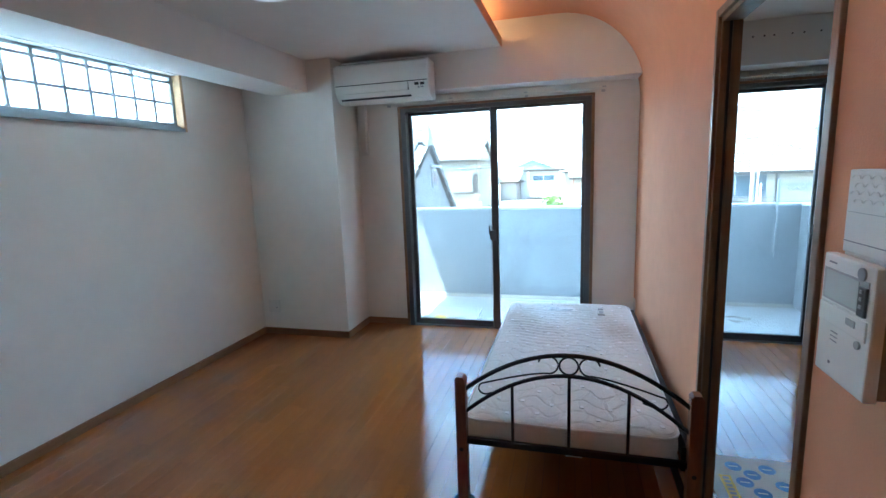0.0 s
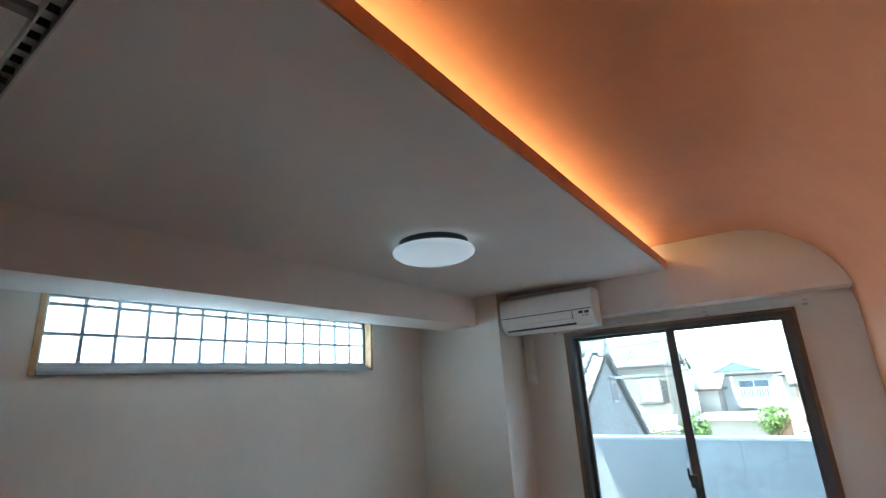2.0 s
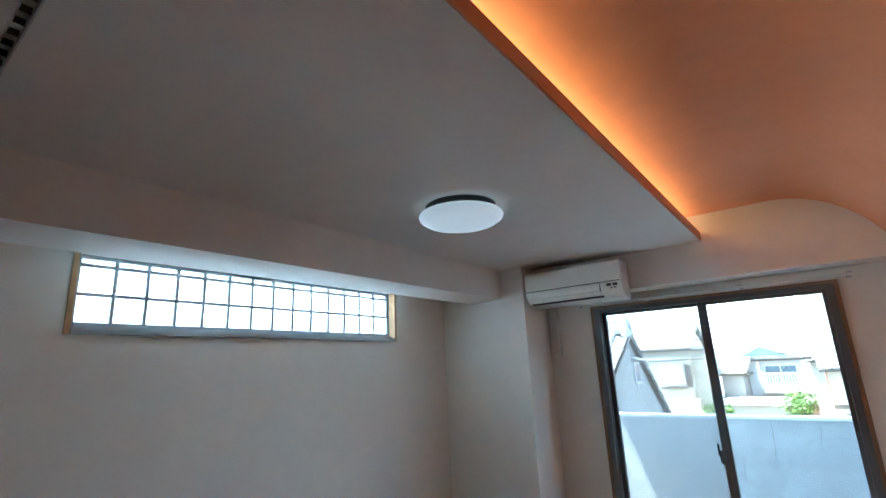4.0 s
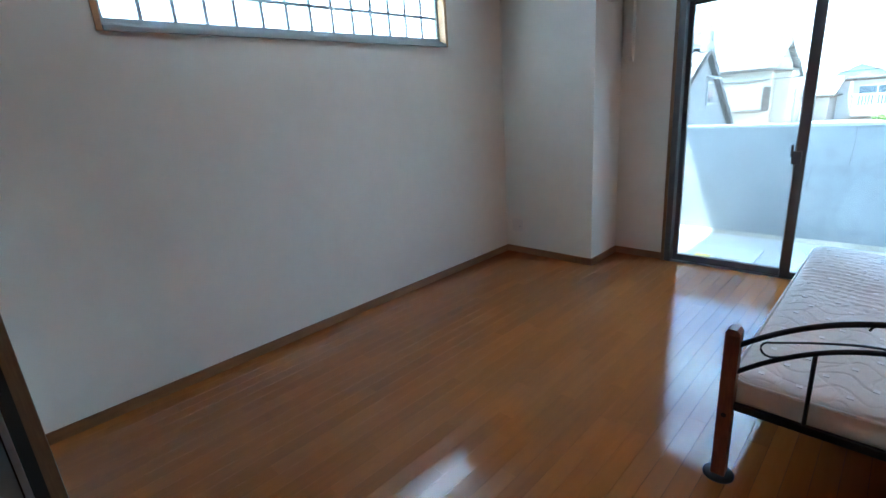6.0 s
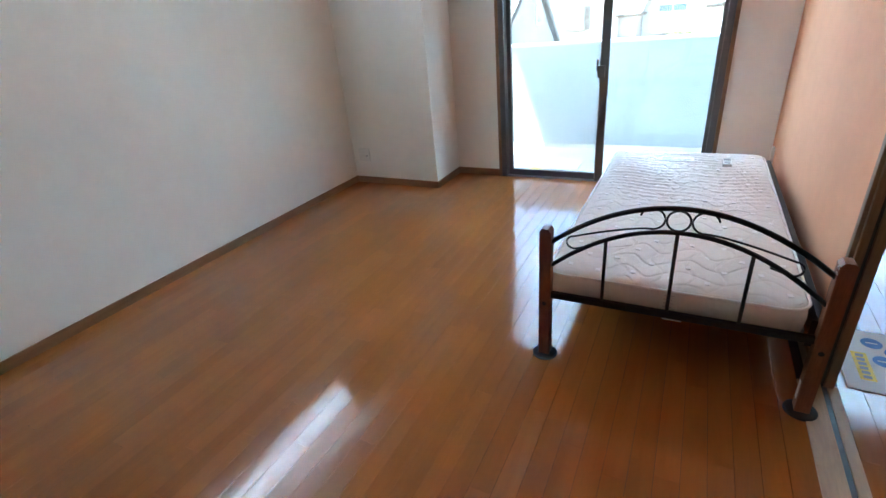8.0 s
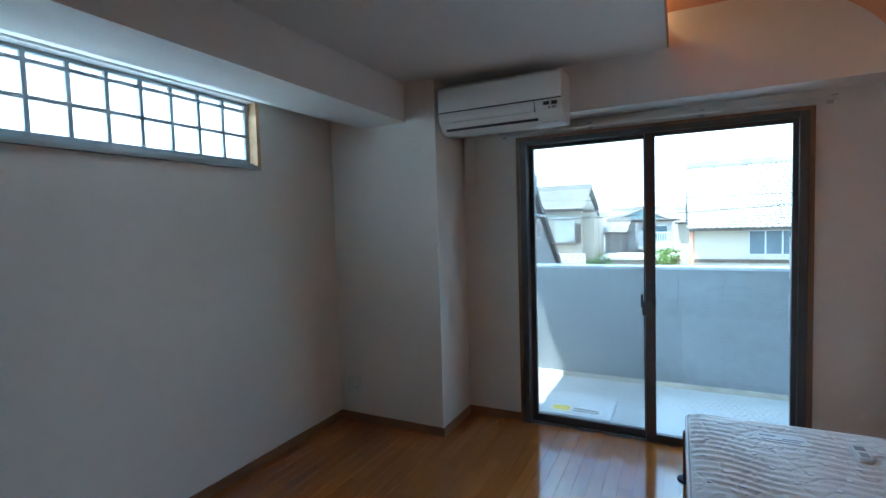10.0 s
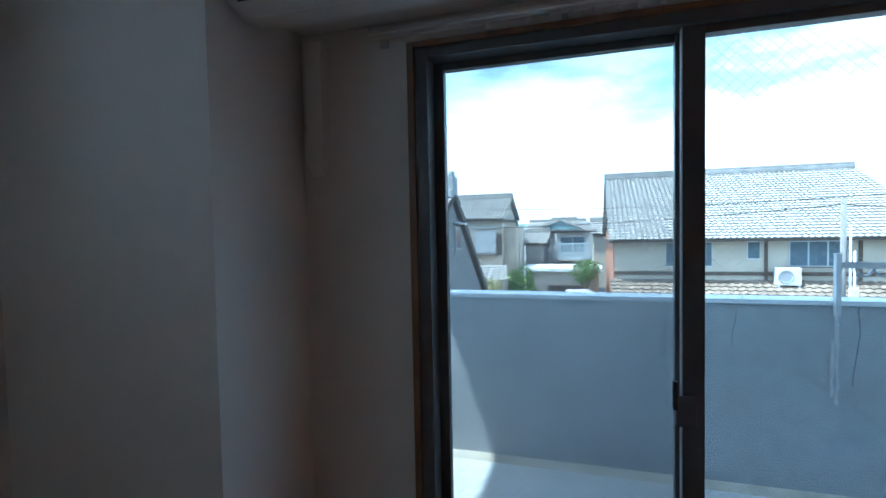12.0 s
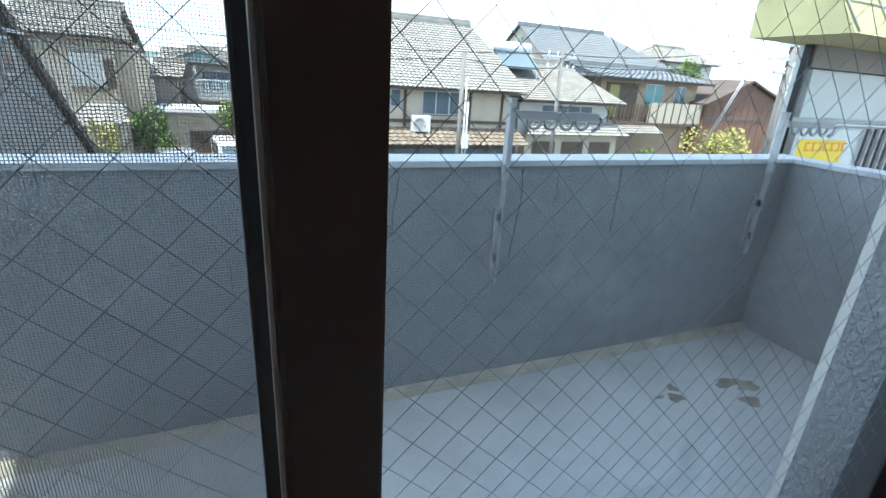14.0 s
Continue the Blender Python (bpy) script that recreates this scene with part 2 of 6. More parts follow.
def tube(points, r, sides=8, bm=None):
    """A round bar along a line of points."""
    bm = bm or bmesh.new()
    pts = [Vector(p) for p in points]
    rings = []
    for i, p in enumerate(pts):
        d = (pts[min(i + 1, len(pts) - 1)] - pts[max(i - 1, 0)]).normalized()
        q = d.to_track_quat("Z", "Y")
        rings.append([bm.verts.new(p + q @ Vector((r * math.cos(a), r * math.sin(a), 0))) for a in (2 * math.pi * k / sides for k in range(sides))])
    for a, b in zip(rings, rings[1:]):
        for k in range(sides):
            f = bm.faces.new((a[k], a[(k + 1) % sides], b[(k + 1) % sides], b[k]))
            f.smooth = True
    bm.faces.new(rings[0][::-1])
    bm.faces.new(rings[-1])
    return bm


def lathe(profile, centre, sides=32, smooth=True):
    """A turned shape: (radius, z) rows round a vertical axis."""
    bm = bmesh.new()
    rings = [[bm.verts.new((centre[0] + r * math.cos(a), centre[1] + r * math.sin(a), centre[2] + z)) for a in (2 * math.pi * k / sides for k in range(sides))] for r, z in profile]
    for a, b in zip(rings, rings[1:]):
        for k in range(sides):
            f = bm.faces.new((a[k], a[(k + 1) % sides], b[(k + 1) % sides], b[k]))
            f.smooth = smooth
    bm.faces.new(rings[0][::-1])
    bm.faces.new(rings[-1])
    bmesh.ops.recalc_face_normals(bm, faces=bm.faces)
    return bm


def part(name, bm, material, parent=None, label=""):
    me = bpy.data.meshes.new(name)
    bm.to_mesh(me)
    bm.free()
    me.materials.append(material)
    ob = new(name, me)
    if parent is not None:
        ob.parent = parent
    if label:
        ob["label"] = label
    return ob


def thing(name, at, label, category, group="", kind=""):
    """An Empty at the base of a thing; its parts are modelled about that point."""
    ob = new(name)
    ob.matrix_world = Matrix.Translation(at)
    ob.empty_display_size = 0.1
    return tagged(ob, label, category, group, kind)


def setting(name, bm, material, label, category):
    return tagged(part(name, bm, material), label, category, kind="structure")


# ---- the room's shell ----
X1, YW, CZ, OZ = 3.36, 4.52, 2.44, 2.64          # orange wall, window wall, white ceiling, vault
YB, YBEAM, YO = -1.6, 4.28, 4.67                   # back wall, beam face, outer face of the window wall
X2A, X2B = 3.43, 5.90                              # next room

# left wall with the long high window
WY0, WY1, WZ0, WZ1 = 1.085, 3.345, 1.86, 2.25
setting("wall_left", boxes((-0.2, YB, 0, 0, WY0, CZ), (-0.2, WY1, 0, 0, YO, CZ), (-0.2, WY0, 0, 0, WY1, WZ0), (-0.2, WY0, WZ1, 0, WY1, CZ)),
        WALLPAPER, "off-white papered side wall with a long high window", "wall")
setting("beam_left", prism([(0.0, CZ), (0.65, CZ), (0.65, 2.18), (0.30, 2.175), (0.0, 2.262)], YB, 4.06), CEILING,
        "boxed-in beam papered white above the high window", "beam")
setting("wall_pillar", boxes((0, 4.06, 0, 0.88, YO - 0.002, CZ)), WALLPAPER, "off-white papered corner pillar with baseboard", "pillar")

# window wall of the room: opening for the sliding window, beam above
OX0, OX1, OZ1 = 1.325, 2.990, 2.045
setting("wall_window", boxes((0.88, YW, -0.15, OX0, YO, OZ), (OX1, YW, -0.15, X1, YO, OZ), (OX0, YW, OZ1, OX1, YO, OZ), (OX0, YW + 0.02, -0.15, OX1, YO, -0.03)),
        WALLPAPER, "off-white papered wall round the balcony window", "wall")

R = 0.64
ARC = [(X1 - R + R * math.sin(a), 2.00 + R * math.cos(a)) for a in (math.pi / 2 * k / 24 for k in range(25))]
low_arc = [p for p in ARC if p[1] > 2.15]
xe = X1 - R + math.sqrt(R * R - 0.15 ** 2)
setting("beam_window", prism([(0.88, 2.15), (0.88, CZ), (2.10, CZ), (2.10, OZ)] + low_arc + [(xe, 2.15)], YBEAM, YW), CEILING,
        "white papered beam with one rounded end above the window", "beam")

# orange wall with a doorway, and the vault that it bends into
DY0, DY1, DZ = 1.51, 2.35, 1.998
setting("wall_orange", boxes((X1, YB, 0, X2A, DY0, 2.00), (X1, DY1, 0, X2A, YO, 2.00), (X1, DY0, 1.999, X2A, DY1, 2.00)), ORANGE,
        "terracotta orange papered wall with a doorway", "wall")
vault = prism([(1.86, OZ)] + ARC + [(X2A, 2.00), (X2A, OZ + 0.12), (1.86, OZ + 0.12)], YB, YW)
for f in vault.faces:
    f.smooth = len(f.verts) == 4 and abs(f.normal.y) < 0.1
v = setting("ceiling_vault", vault, ORANGE, "orange papered ceiling curving down into the wall", "ceiling")
v.data.set_sharp_from_angle(angle=radians(30))

# white lowered ceiling with a leaning lip, hollow behind it for the cove lamps
setting("ceiling", prism([(0, CZ), (2.280, CZ), (2.280, 2.50), (1.86, 2.50), (1.86, 2.77), (0, 2.77)], YB, YBEAM),
        CEILING, "white papered lowered ceiling", "ceiling")
setting("ceiling_lip", boxes((2.2805, YB, CZ + 0.001, 2.289, YBEAM - 0.001, 2.507), bevel=0.0015), ORANGE, "orange lip along the edge of the lowered ceiling", "ceiling trim")
setting("cove_back", boxes((1.862, YB, 2.502, 1.88, YBEAM, OZ - 0.002)), CEILING, "hidden back of the light cove", "ceiling")

# back of the room, behind the walker
setting("wall_back", boxes((-0.2, YB - 0.12, 0, X2A, YB, 2.77)), WALLPAPER, "plain papered back wall", "wall")
setting("wall_stub", boxes((0, 0.30, 0, 0.50, 0.42, CZ - 0.001)), WALLPAPER, "short papered wall return beside a closet opening", "wall")

# next room
setting("wall_next_window", boxes((X2A, YW, -0.15, 3.86, YO, OZ), (5.30, YW, -0.15, X2B, YO, OZ), (3.86, YW, OZ1, 5.30, YO, OZ), (3.86, YW + 0.02, -0.15, 5.30, YO, -0.03)),
        WALLPAPER, "white papered wall round the next room's window", "wall")
setting("beam_next", boxes((X2A, YBEAM, 2.14, X2B, YW, CZ)), CEILING, "white beam above the next room's window", "beam")
setting("wall_next_side", boxes((X2B, YB, 0, X2B + 0.1, YO, OZ)), WALLPAPER, "plain white side wall of the next room", "wall")
setting("wall_next_back", boxes((X2A, YB - 0.12, 0, X2B + 0.1, YB, OZ)), WALLPAPER, "plain white back wall of the next room", "wall")
setting("ceiling_next", boxes((X2A, YB, CZ, X2B, YW, CZ + 0.1)), CEILING, "white papered ceiling of the next room", "ceiling")
setting("roof_slab", boxes((-0.2, YB - 0.12, 2.78, X2B + 0.1, YO, 2.95)), COPING, "concrete slab over the flat", "slab")

# baseboards
BB, BT = 0.06, 0.012
for name, row in (("baseboard_left", (0, 0.42, 0, BT, 4.06, BB)), ("baseboard_pillar", (BT, 4.06 - BT, 0, 0.88 + BT, 4.06, BB)),
                  ("baseboard_return", (0.88, 4.06, 0, 0.88 + BT, YW - BT, BB)), ("baseboard_window", (0.88, YW - BT, 0, 1.31, YW, BB)),
                  ("baseboard_window_end", (3.02, YW - BT, 0, X1 - BT, YW, BB)), ("baseboard_orange", (X1 - BT, 2.381, 0, X1, YW, BB)),
                  ("baseboard_stub", (BT, 0.42, 0, 0.50, 0.42 + BT, BB))):
    setting(name, boxes(row, bevel=0.003), BASE_WOOD, "brown wooden baseboard along the floor", "baseboard")

# stub wall's casing and the dark closet beyond it
setting("trim_closet", boxes((0.50, 0.27, 0, 0.60, 0.445, 2.1), bevel=0.003), WOOD_TRIM, "brown wooden door casing", "door casing")
setting("door_closet", boxes((0.60, 0.33, 0.01, 0.615, 0.40, 2.09), (0.63, 0.30, 0.01, 1.40, 0.335, 2.09)), DARK_VOID, "dark sliding closet door", "closet door")
setting("trim_closet_rail", boxes((0.617, 0.34, 0.0, 0.629, 0.36, 2.09)), SILVER, "grey metal door strip", "door rail")

# ---- sub floor (planks lie on it, last in the file) ----
FLOOR = setting("floor", boxes((-0.2, YB, -0.15, X1 + 0.06, YW, -0.012)), DARK_VOID, "glossy orange-brown wooden board floor", "floor")

FLOOR_NEXT = setting("floor_next", boxes((X1 + 0.061, YB, -0.15, X2B, YW, -0.012)), DARK_VOID, "glossy wooden board floor of the next room", "floor")

# ---- balcony ----
BX0, BX1, BY, BZ, PZ = 0.472, 5.21, 6.16, -0.15, 0.972
setting("balcony_floor", boxes((BX0 - 0.15, YO, BZ - 0.18, BX1 + 0.15, BY + 0.15, BZ)), BALCONY_FLOOR, "pale grey coated balcony floor with dirt", "floor")
setting("balcony_parapet", boxes((BX0 - 0.15, BY, BZ, BX1 + 0.15, BY + 0.15, PZ)), STUCCO, "grey stucco balcony parapet with weather streaks", "parapet")
setting("balcony_side_left", boxes((BX0 - 0.15, YO, BZ, BX0, BY, PZ)), STUCCO, "grey stucco balcony side wall", "parapet")
setting("balcony_side_right", boxes((BX1, YO, BZ, BX1 + 0.15, BY, PZ)), STUCCO, "grey stucco balcony side wall", "parapet")
setting("balcony_coping", boxes((BX0 - 0.17, BY - 0.015, PZ, BX1 + 0.17, BY + 0.17, PZ + 0.028), (BX0 - 0.17, YO, PZ, BX0 + 0.015, BY - 0.015, PZ + 0.028),
                                (BX1 - 0.015, YO, PZ, BX1 + 0.17, BY - 0.015, PZ + 0.028), bevel=0.004), COPING, "pale metal coping on the balcony parapet", "coping")
# unseen slab, added so its left edge bounds the sunlit strip below
setting("balcony_roof", boxes((-0.455, 1.5, 5.20, BX1 + 0.4, BY + 0.15, 5.35)), COPING, "unseen slab added high above the balcony to cast its shadow edge", "eave")
# unseen block under that slab, starts at x 0.75 to let sun past
setting("building_upper", boxes((0.75, YB, 2.951, X2B + 0.1, YO, 5.199)), STUCCO, "unseen grey stucco block added above the flat to hold back the sun", "facade")
setting("building_face", boxes((-0.2, YO, -3.3, X2B + 0.1, YO + 0.01, BZ - 0.18)), STUCCO, "grey stucco face of the building", "facade")
setting("reveal_right", boxes((OX1 - 0.016, YW + 0.054, BZ, OX1 - 0.001, YO - 0.022, OZ1)), STUCCO, "rough bluish stucco reveal beside the window", "reveal")

# ---- windows ----
def sliding_window(name, x0, x1, z0, z1, mid, label):
    w = thing(name, ((x0 + x1) / 2, YW, 0), label, "window", kind="structure")
    o = Vector((-(x0 + x1) / 2, -YW, 0))

    def put(pname, bm, material, parent, text=""):
        bmesh.ops.translate(bm, verts=bm.verts, vec=o)
        return part(pname, bm, material, parent, text)
    y0, y1 = YW - 0.022, YW + 0.12
    fr = put("window_frame", boxes((x0, y0, z0, x0 + 0.045, y1, z1), (x1 - 0.045, y0, z0, x1, YW + 0.052, z1), (x0 + 0.045, y0, z1 - 0.035, x1 - 0.045, y1, z1),
                                   (x0 + 0.045, y0, z0, x1 - 0.045, y1, z0 + 0.028), bevel=0.003), BRONZE, w, "dark bronze aluminium frame")
    put("track", boxes((x0 + 0.045, YW + 0.017, z0 + 0.028, x1 - 0.045, YW + 0.022, z0 + 0.036), (x0 + 0.045, YW + 0.072, z0 + 0.028, x1 - 0.045, YW + 0.077, z0 + 0.036)), SILVER, fr)
    put("trim", boxes((x0 - 0.025, YW - 0.030, z0, x0, YW + 0.05, z1 + 0.02), (x1, YW - 0.030, z0, x1 + 0.025, YW + 0.05, z1 + 0.02),
                      (x0, YW - 0.030, z1, x1, YW + 0.05, z1 + 0.02), bevel=0.002), WOOD_TRIM, w, "thin brown wooden window lining")
    # inner sash on the right, outer sash on the left, net behind the left one
    for sname, a, b, ya, st in (("sash", mid + 0.009, x1 - 0.03, YW + 0.004, 0.060), ("sash", x0 + 0.03, mid + 0.032, YW + 0.050, 0.036)):
        zb, zt = z0 + 0.03, z1 - 0.025
        right = a > mid
        la, lb = (st, 0.042) if right else (0.05, st)
        s = put(sname, boxes((a, ya, zb, a + la, ya + 0.034, zt), (b - lb, ya, zb, b, ya + 0.034, zt), (a + la, ya, zb, b - lb, ya + 0.034, zb + 0.05),
                             (a + la, ya, zt - 0.035, b - lb, ya + 0.034, zt), bevel=0.003), BRONZE, w)
        g = put("pane", boxes((a + la - 0.005, ya + 0.014, zb + 0.045, b - lb + 0.005, ya + 0.0205, zt - 0.03)), GLASS, s, "clear wired glass pane")
        g.visible_shadow = False
        # wire lattice cast in the glass
        bm = bmesh.new()
        gx0, gx1, gz0, gz1, pit, hw, yy = a + la, b - lb, zb + 0.05, zt - 0.035, 0.036, 0.00028, ya + 0.0215
        for sgn in (1, -1):
            k0 = int((gz0 - (gx1 if sgn > 0 else -gx0)) / pit) - 1
            k1 = int((gz1 - (gx0 if sgn > 0 else -gx1)) / pit) + 1
            for k in range(k0, k1 + 1):
                c = k * pit
                lo = max(gx0, (gz0 - c) if sgn > 0 else (c - gz1))
                hi = min(gx1, (gz1 - c) if sgn > 0 else (c - gz0))
                if hi - lo < 0.004:
                    continue
                tube([(lo, yy, c + sgn * lo), (hi, yy, c + sgn * hi)], hw * 1.15, 4, bm)
        tagged(put("wire_lattice", bm, WIRE, s), kind="stuff")
        if right:
            put("edge_strip", boxes((a - 0.003, ya + 0.003, zb + 0.01, a - 0.0005, ya + 0.032, zt - 0.01)), STRIP, s, "pale weather strip")
        else:
            sc = put("insect_screen_frame", boxes((a, ya + 0.042, zb, a + 0.022, ya + 0.056, zt), (b - 0.022, ya + 0.042, zb, b, ya + 0.056, zt), (a + 0.022, ya + 0.042, zb, b - 0.022, ya + 0.056, zb + 0.03),
                                                  (a + 0.022, ya + 0.042, zt - 0.025, b - 0.022, ya + 0.056, zt)), BRONZE, w)
            nt = put("net", boxes((a + 0.02, ya + 0.0485, zb + 0.028, b - 0.02, ya + 0.0490, zt - 0.023)), SCREEN, sc, "fine dark insect net")
            nt.visible_shadow = False
    lk = put("latch", boxes((mid - 0.012, YW - 0.016, 0.84, mid + 0.045, YW + 0.004, 0.93), bevel=0.004), BRONZE, w, "dark crescent lock")
    put("lever", boxes((mid - 0.02, YW - 0.020, 0.89, mid - 0.006, YW + 0.002, 0.975), bevel=0.004), PLASTIC_DARK, lk)
    return w


window_1 = sliding_window("window_1", OX0, OX1, -0.028, OZ1, 2.135, "large balcony sliding window in dark bronze frames with wired glass")
window_2 = sliding_window("window_2", 3.86, 5.30, -0.028, OZ1, 4.64, "next room's dark framed balcony sliding window")


def high_window():
    w = thing("window_3", (-0.05, (WY0 + WY1) / 2, WZ0), "long high strip window of frosted panes with a white grid", "window", kind="structure")
    o = Vector((0.05, -(WY0 + WY1) / 2, -WZ0))

    def put(pname, bm, material, parent, text=""):
        bmesh.ops.translate(bm, verts=bm.verts, vec=o)
        return part(pname, bm, material, parent, text)
    put("window_frame", boxes((-0.10, WY0, WZ0, -0.055, WY0 + 0.03, WZ1), (-0.10, WY1 - 0.03, WZ0, -0.055, WY1, WZ1), (-0.10, WY0 + 0.03, WZ0, -0.055, WY1 - 0.03, WZ0 + 0.045),
                              (-0.10, WY0 + 0.03, WZ1 - 0.02, -0.055, WY1 - 0.03, WZ1), bevel=0.003), MUNTIN, w, "grey aluminium frame")
    put("lining", boxes((-0.054, WY0 - 0.022, WZ0 - 0.022, 0.010, WY0 + 0.004, WZ1), (-0.054, WY1 - 0.004, WZ0 - 0.022, 0.012, WY1 + 0.022, WZ1), bevel=0.002), WOOD_LIGHT, w, "light wooden window lining")
    put("window_sill", boxes((-0.054, WY0 + 0.005, WZ0 - 0.022, 0.018, WY1 - 0.005, WZ0 + 0.003), (-0.053, WY0 + 0.005, WZ0 + 0.003, -0.02, WY1 - 0.005, WZ0 + 0.018), bevel=0.002), MUNTIN, w, "grey window sill with two steps")
    ys = [WY0 + 0.03 + (WY1 - WY0 - 0.06) * k / 14 for k in range(15)]
    zs = [WZ0 + 0.045, 2.045, 2.195, WZ1 - 0.02]
    for k in range(1, 14):
        put("muntin", boxes((-0.068, ys[k] - 0.0095, zs[0], -0.050, ys[k] + 0.0095, zs[3])), MUNTIN, w)
    for z in zs[1:3]:
        put("muntin", boxes((-0.069, ys[0], z - 0.0095, -0.0505, ys[-1], z + 0.0095)), MUNTIN, w)
    for k in range(14):
        for a, b in zip(zs, zs[1:]):
            put("pane", boxes((-0.079, ys[k] + 0.001, a + 0.001, -0.074, ys[k + 1] - 0.001, b - 0.001)), FROSTED, w)
    return w


high_window()

# ---- doorway in the orange wall ----
door = thing("door_1", (X1, (DY0 + DY1) / 2, 0), "open doorway with brown wooden casing and a sliding door track", "doorway", kind="structure")
def dput(pname, bm, material, parent=None, text=""):
    bmesh.ops.translate(bm, verts=bm.verts, vec=(-X1, -(DY0 + DY1) / 2, 0))
    return part(pname, bm, material, parent or door, text)
dput("casing", boxes((X1 - 0.012, DY1, 0.0, X1 + 0.03, DY1 + 0.03, DZ + 0.03), (X1 - 0.012, DY0 - 0.03, 0.0, X1 + 0.03, DY0, DZ + 0.03), (X1 - 0.012, DY0, DZ, X1 + 0.03, DY1, DZ + 0.03), bevel=0.003), WOOD_TRIM)
dput("jamb", boxes((X1 + 0.0, DY1 - 0.018, 0, X1 + 0.024, DY1, DZ), (X1 + 0.036, DY1 - 0.018, 0, X2A - 0.003, DY1, DZ), (X1, DY0, 0, X2A - 0.003, DY0 + 0.02, DZ),
                   (X1, DY0 + 0.02, DZ - 0.02, X2A - 0.003, DY1 - 0.018, DZ), bevel=0.003), WOOD_TRIM)
dput("gap", boxes((X1 + 0.024, DY1 - 0.006, 0, X1 + 0.036, DY1, DZ)), PLASTIC_DARK)
dput("threshold", boxes((X1 - 0.045, DY0, -0.010, X1 + 0.028, DY1, 0.003), (X1 + 0.046, DY0, -0.010, X2A + 0.010, DY1, 0.003)), WOOD_LIGHT)
dput("floor_track", boxes((X1 + 0.029, DY0, -0.010, X1 + 0.045, DY1, 0.001)), PLASTIC_DARK, text="black floor track")


# ---- bed ----
def bed():
    b = thing("bed", (2.83, 3.1, 0), "single bed frame of brown wooden posts and black steel scrollwork", "bed")
    o = Vector((-2.83, -3.1, 0))

    def put(pname, bm, material, parent=None, text=""):
        bmesh.ops.translate(bm, verts=bm.verts, vec=o)
        return part(pname, bm, material, parent or b, text)
    yf, yh = 2.17, 4.10
    xl, xr = 2.378, 3.303
    for x, y, top in ((xl, yf, 0.607), (xr, yf, 0.607), (xl, yh, 0.28), (xr + 0.008, yh, 0.45)):
        q = 0.010 if (x > xr and y == yh) else 0.0235
        bm = boxes((x - q, y - q, 0.012, x + q, y + q, top - 0.02), bevel=0.004)
        # chamfered cap
        bm2 = prism([(-q, 0), (q, 0), (q, 0.006), (q * 0.55, 0.02), (-q * 0.55, 0.02), (-q, 0.006)], -q, q)
        bmesh.ops.translate(bm2, verts=bm2.verts, vec=(x, y, top - 0.02))
        me = bpy.data.meshes.new("tmp")
        bm2.to_mesh(me)
        bm.from_mesh(me)
        p = put("post", bm, PLASTIC if (x > xr and y == yh) else BED_WOOD, None, "whitish post" if (x > xr and y == yh) else "")
        put("foot", lathe([(0.052, 0.0), (0.052, 0.006), (0.046, 0.011), (0.030, 0.013)], (x, y, 0.0), 24), RUBBER, p, "round black rubber foot")
        put("bolt", tube([(x, y - q - 0.002, 0.272), (x, y - q + 0.002, 0.272)], 0.009, 12), BLACK_STEEL, p)
    # foot board: two arches, three bars, bottom rail
    def arch(h0, h1, n=28):
        pts = []
        for k in range(n + 1):
            u = k / n
            x = xl + 0.02 + (xr - xl - 0.04) * u
            pts.append((x, yf, h0 + (h1 - h0) * (1 - abs(2 * u - 1) ** 2.0)))
        return pts
    put("outer_arch", tube(arch(0.547, 0.728), 0.0095), BLACK_STEEL)
    put("inner_arch", tube(arch(0.443, 0.640), 0.0085), BLACK_STEEL)
    put("bottom_rail", boxes((xl + 0.02, yf - 0.010, 0.294, xr - 0.02, yf + 0.010, 0.321), bevel=0.003), BLACK_STEEL)
    for x in (2.600, 2.832, 3.062):
        u = (x - xl - 0.02) / (xr - xl - 0.04)
        put("bar", tube([(x, yf, 0.315), (x, yf, 0.443 + 0.197 * (1 - abs(2 * u - 1) ** 2))], 0.0065), BLACK_STEEL)
    xm = 2.830
    put("ring", tube([(xm + 0.037 * math.cos(a), yf, 0.683 + 0.037 * math.sin(a)) for a in (2 * math.pi * k / 24 for k in range(25))], 0.0042, 6), BLACK_STEEL)
    for s in (1, -1):
        # open scroll next to the ring, then a long stem that ends in a small curl
        pts = []
        for k in range(15):
            a = math.radians(15 + 265 * k / 14)
            pts.append((xm + s * (0.082 + 0.040 * math.cos(a)), yf, 0.683 + 0.038 * math.sin(a)))
        end = pts[-1]
        stem = [(xm + s * (0.095 + (0.345 - 0.095) * k / 10), yf, end[2] + (0.583 - end[2]) * (k / 10) ** 1.3) for k in range(1, 11)]
        tip = stem[-1]
        curl = [(tip[0] + s * 0.028 * math.sin(a), yf, tip[2] - 0.026 + 0.026 * math.cos(a)) for a in (math.pi * 1.15 * k / 8 for k in range(1, 9))]
        back = [(curl[-1][0] - s * 0.05, yf, curl[-1][2] + 0.018)]
        put("scroll", tube(pts + stem + curl + back, 0.0038, 6), BLACK_STEEL)
    # side rails and slats
    for x, top in ((xl, 0.320), (xr - 0.008, 0.368)):
        put("side_rail", boxes((x - 0.012, yf + 0.024, 0.250, x + 0.012, yh - 0.024, top), bevel=0.003), BLACK_STEEL)
    put("corner_plate", boxes((xr - 0.042, yf + 0.012, 0.270, xr - 0.021, yf + 0.016, 0.372), bevel=0.001), BLACK_STEEL, text="black steel corner plate")
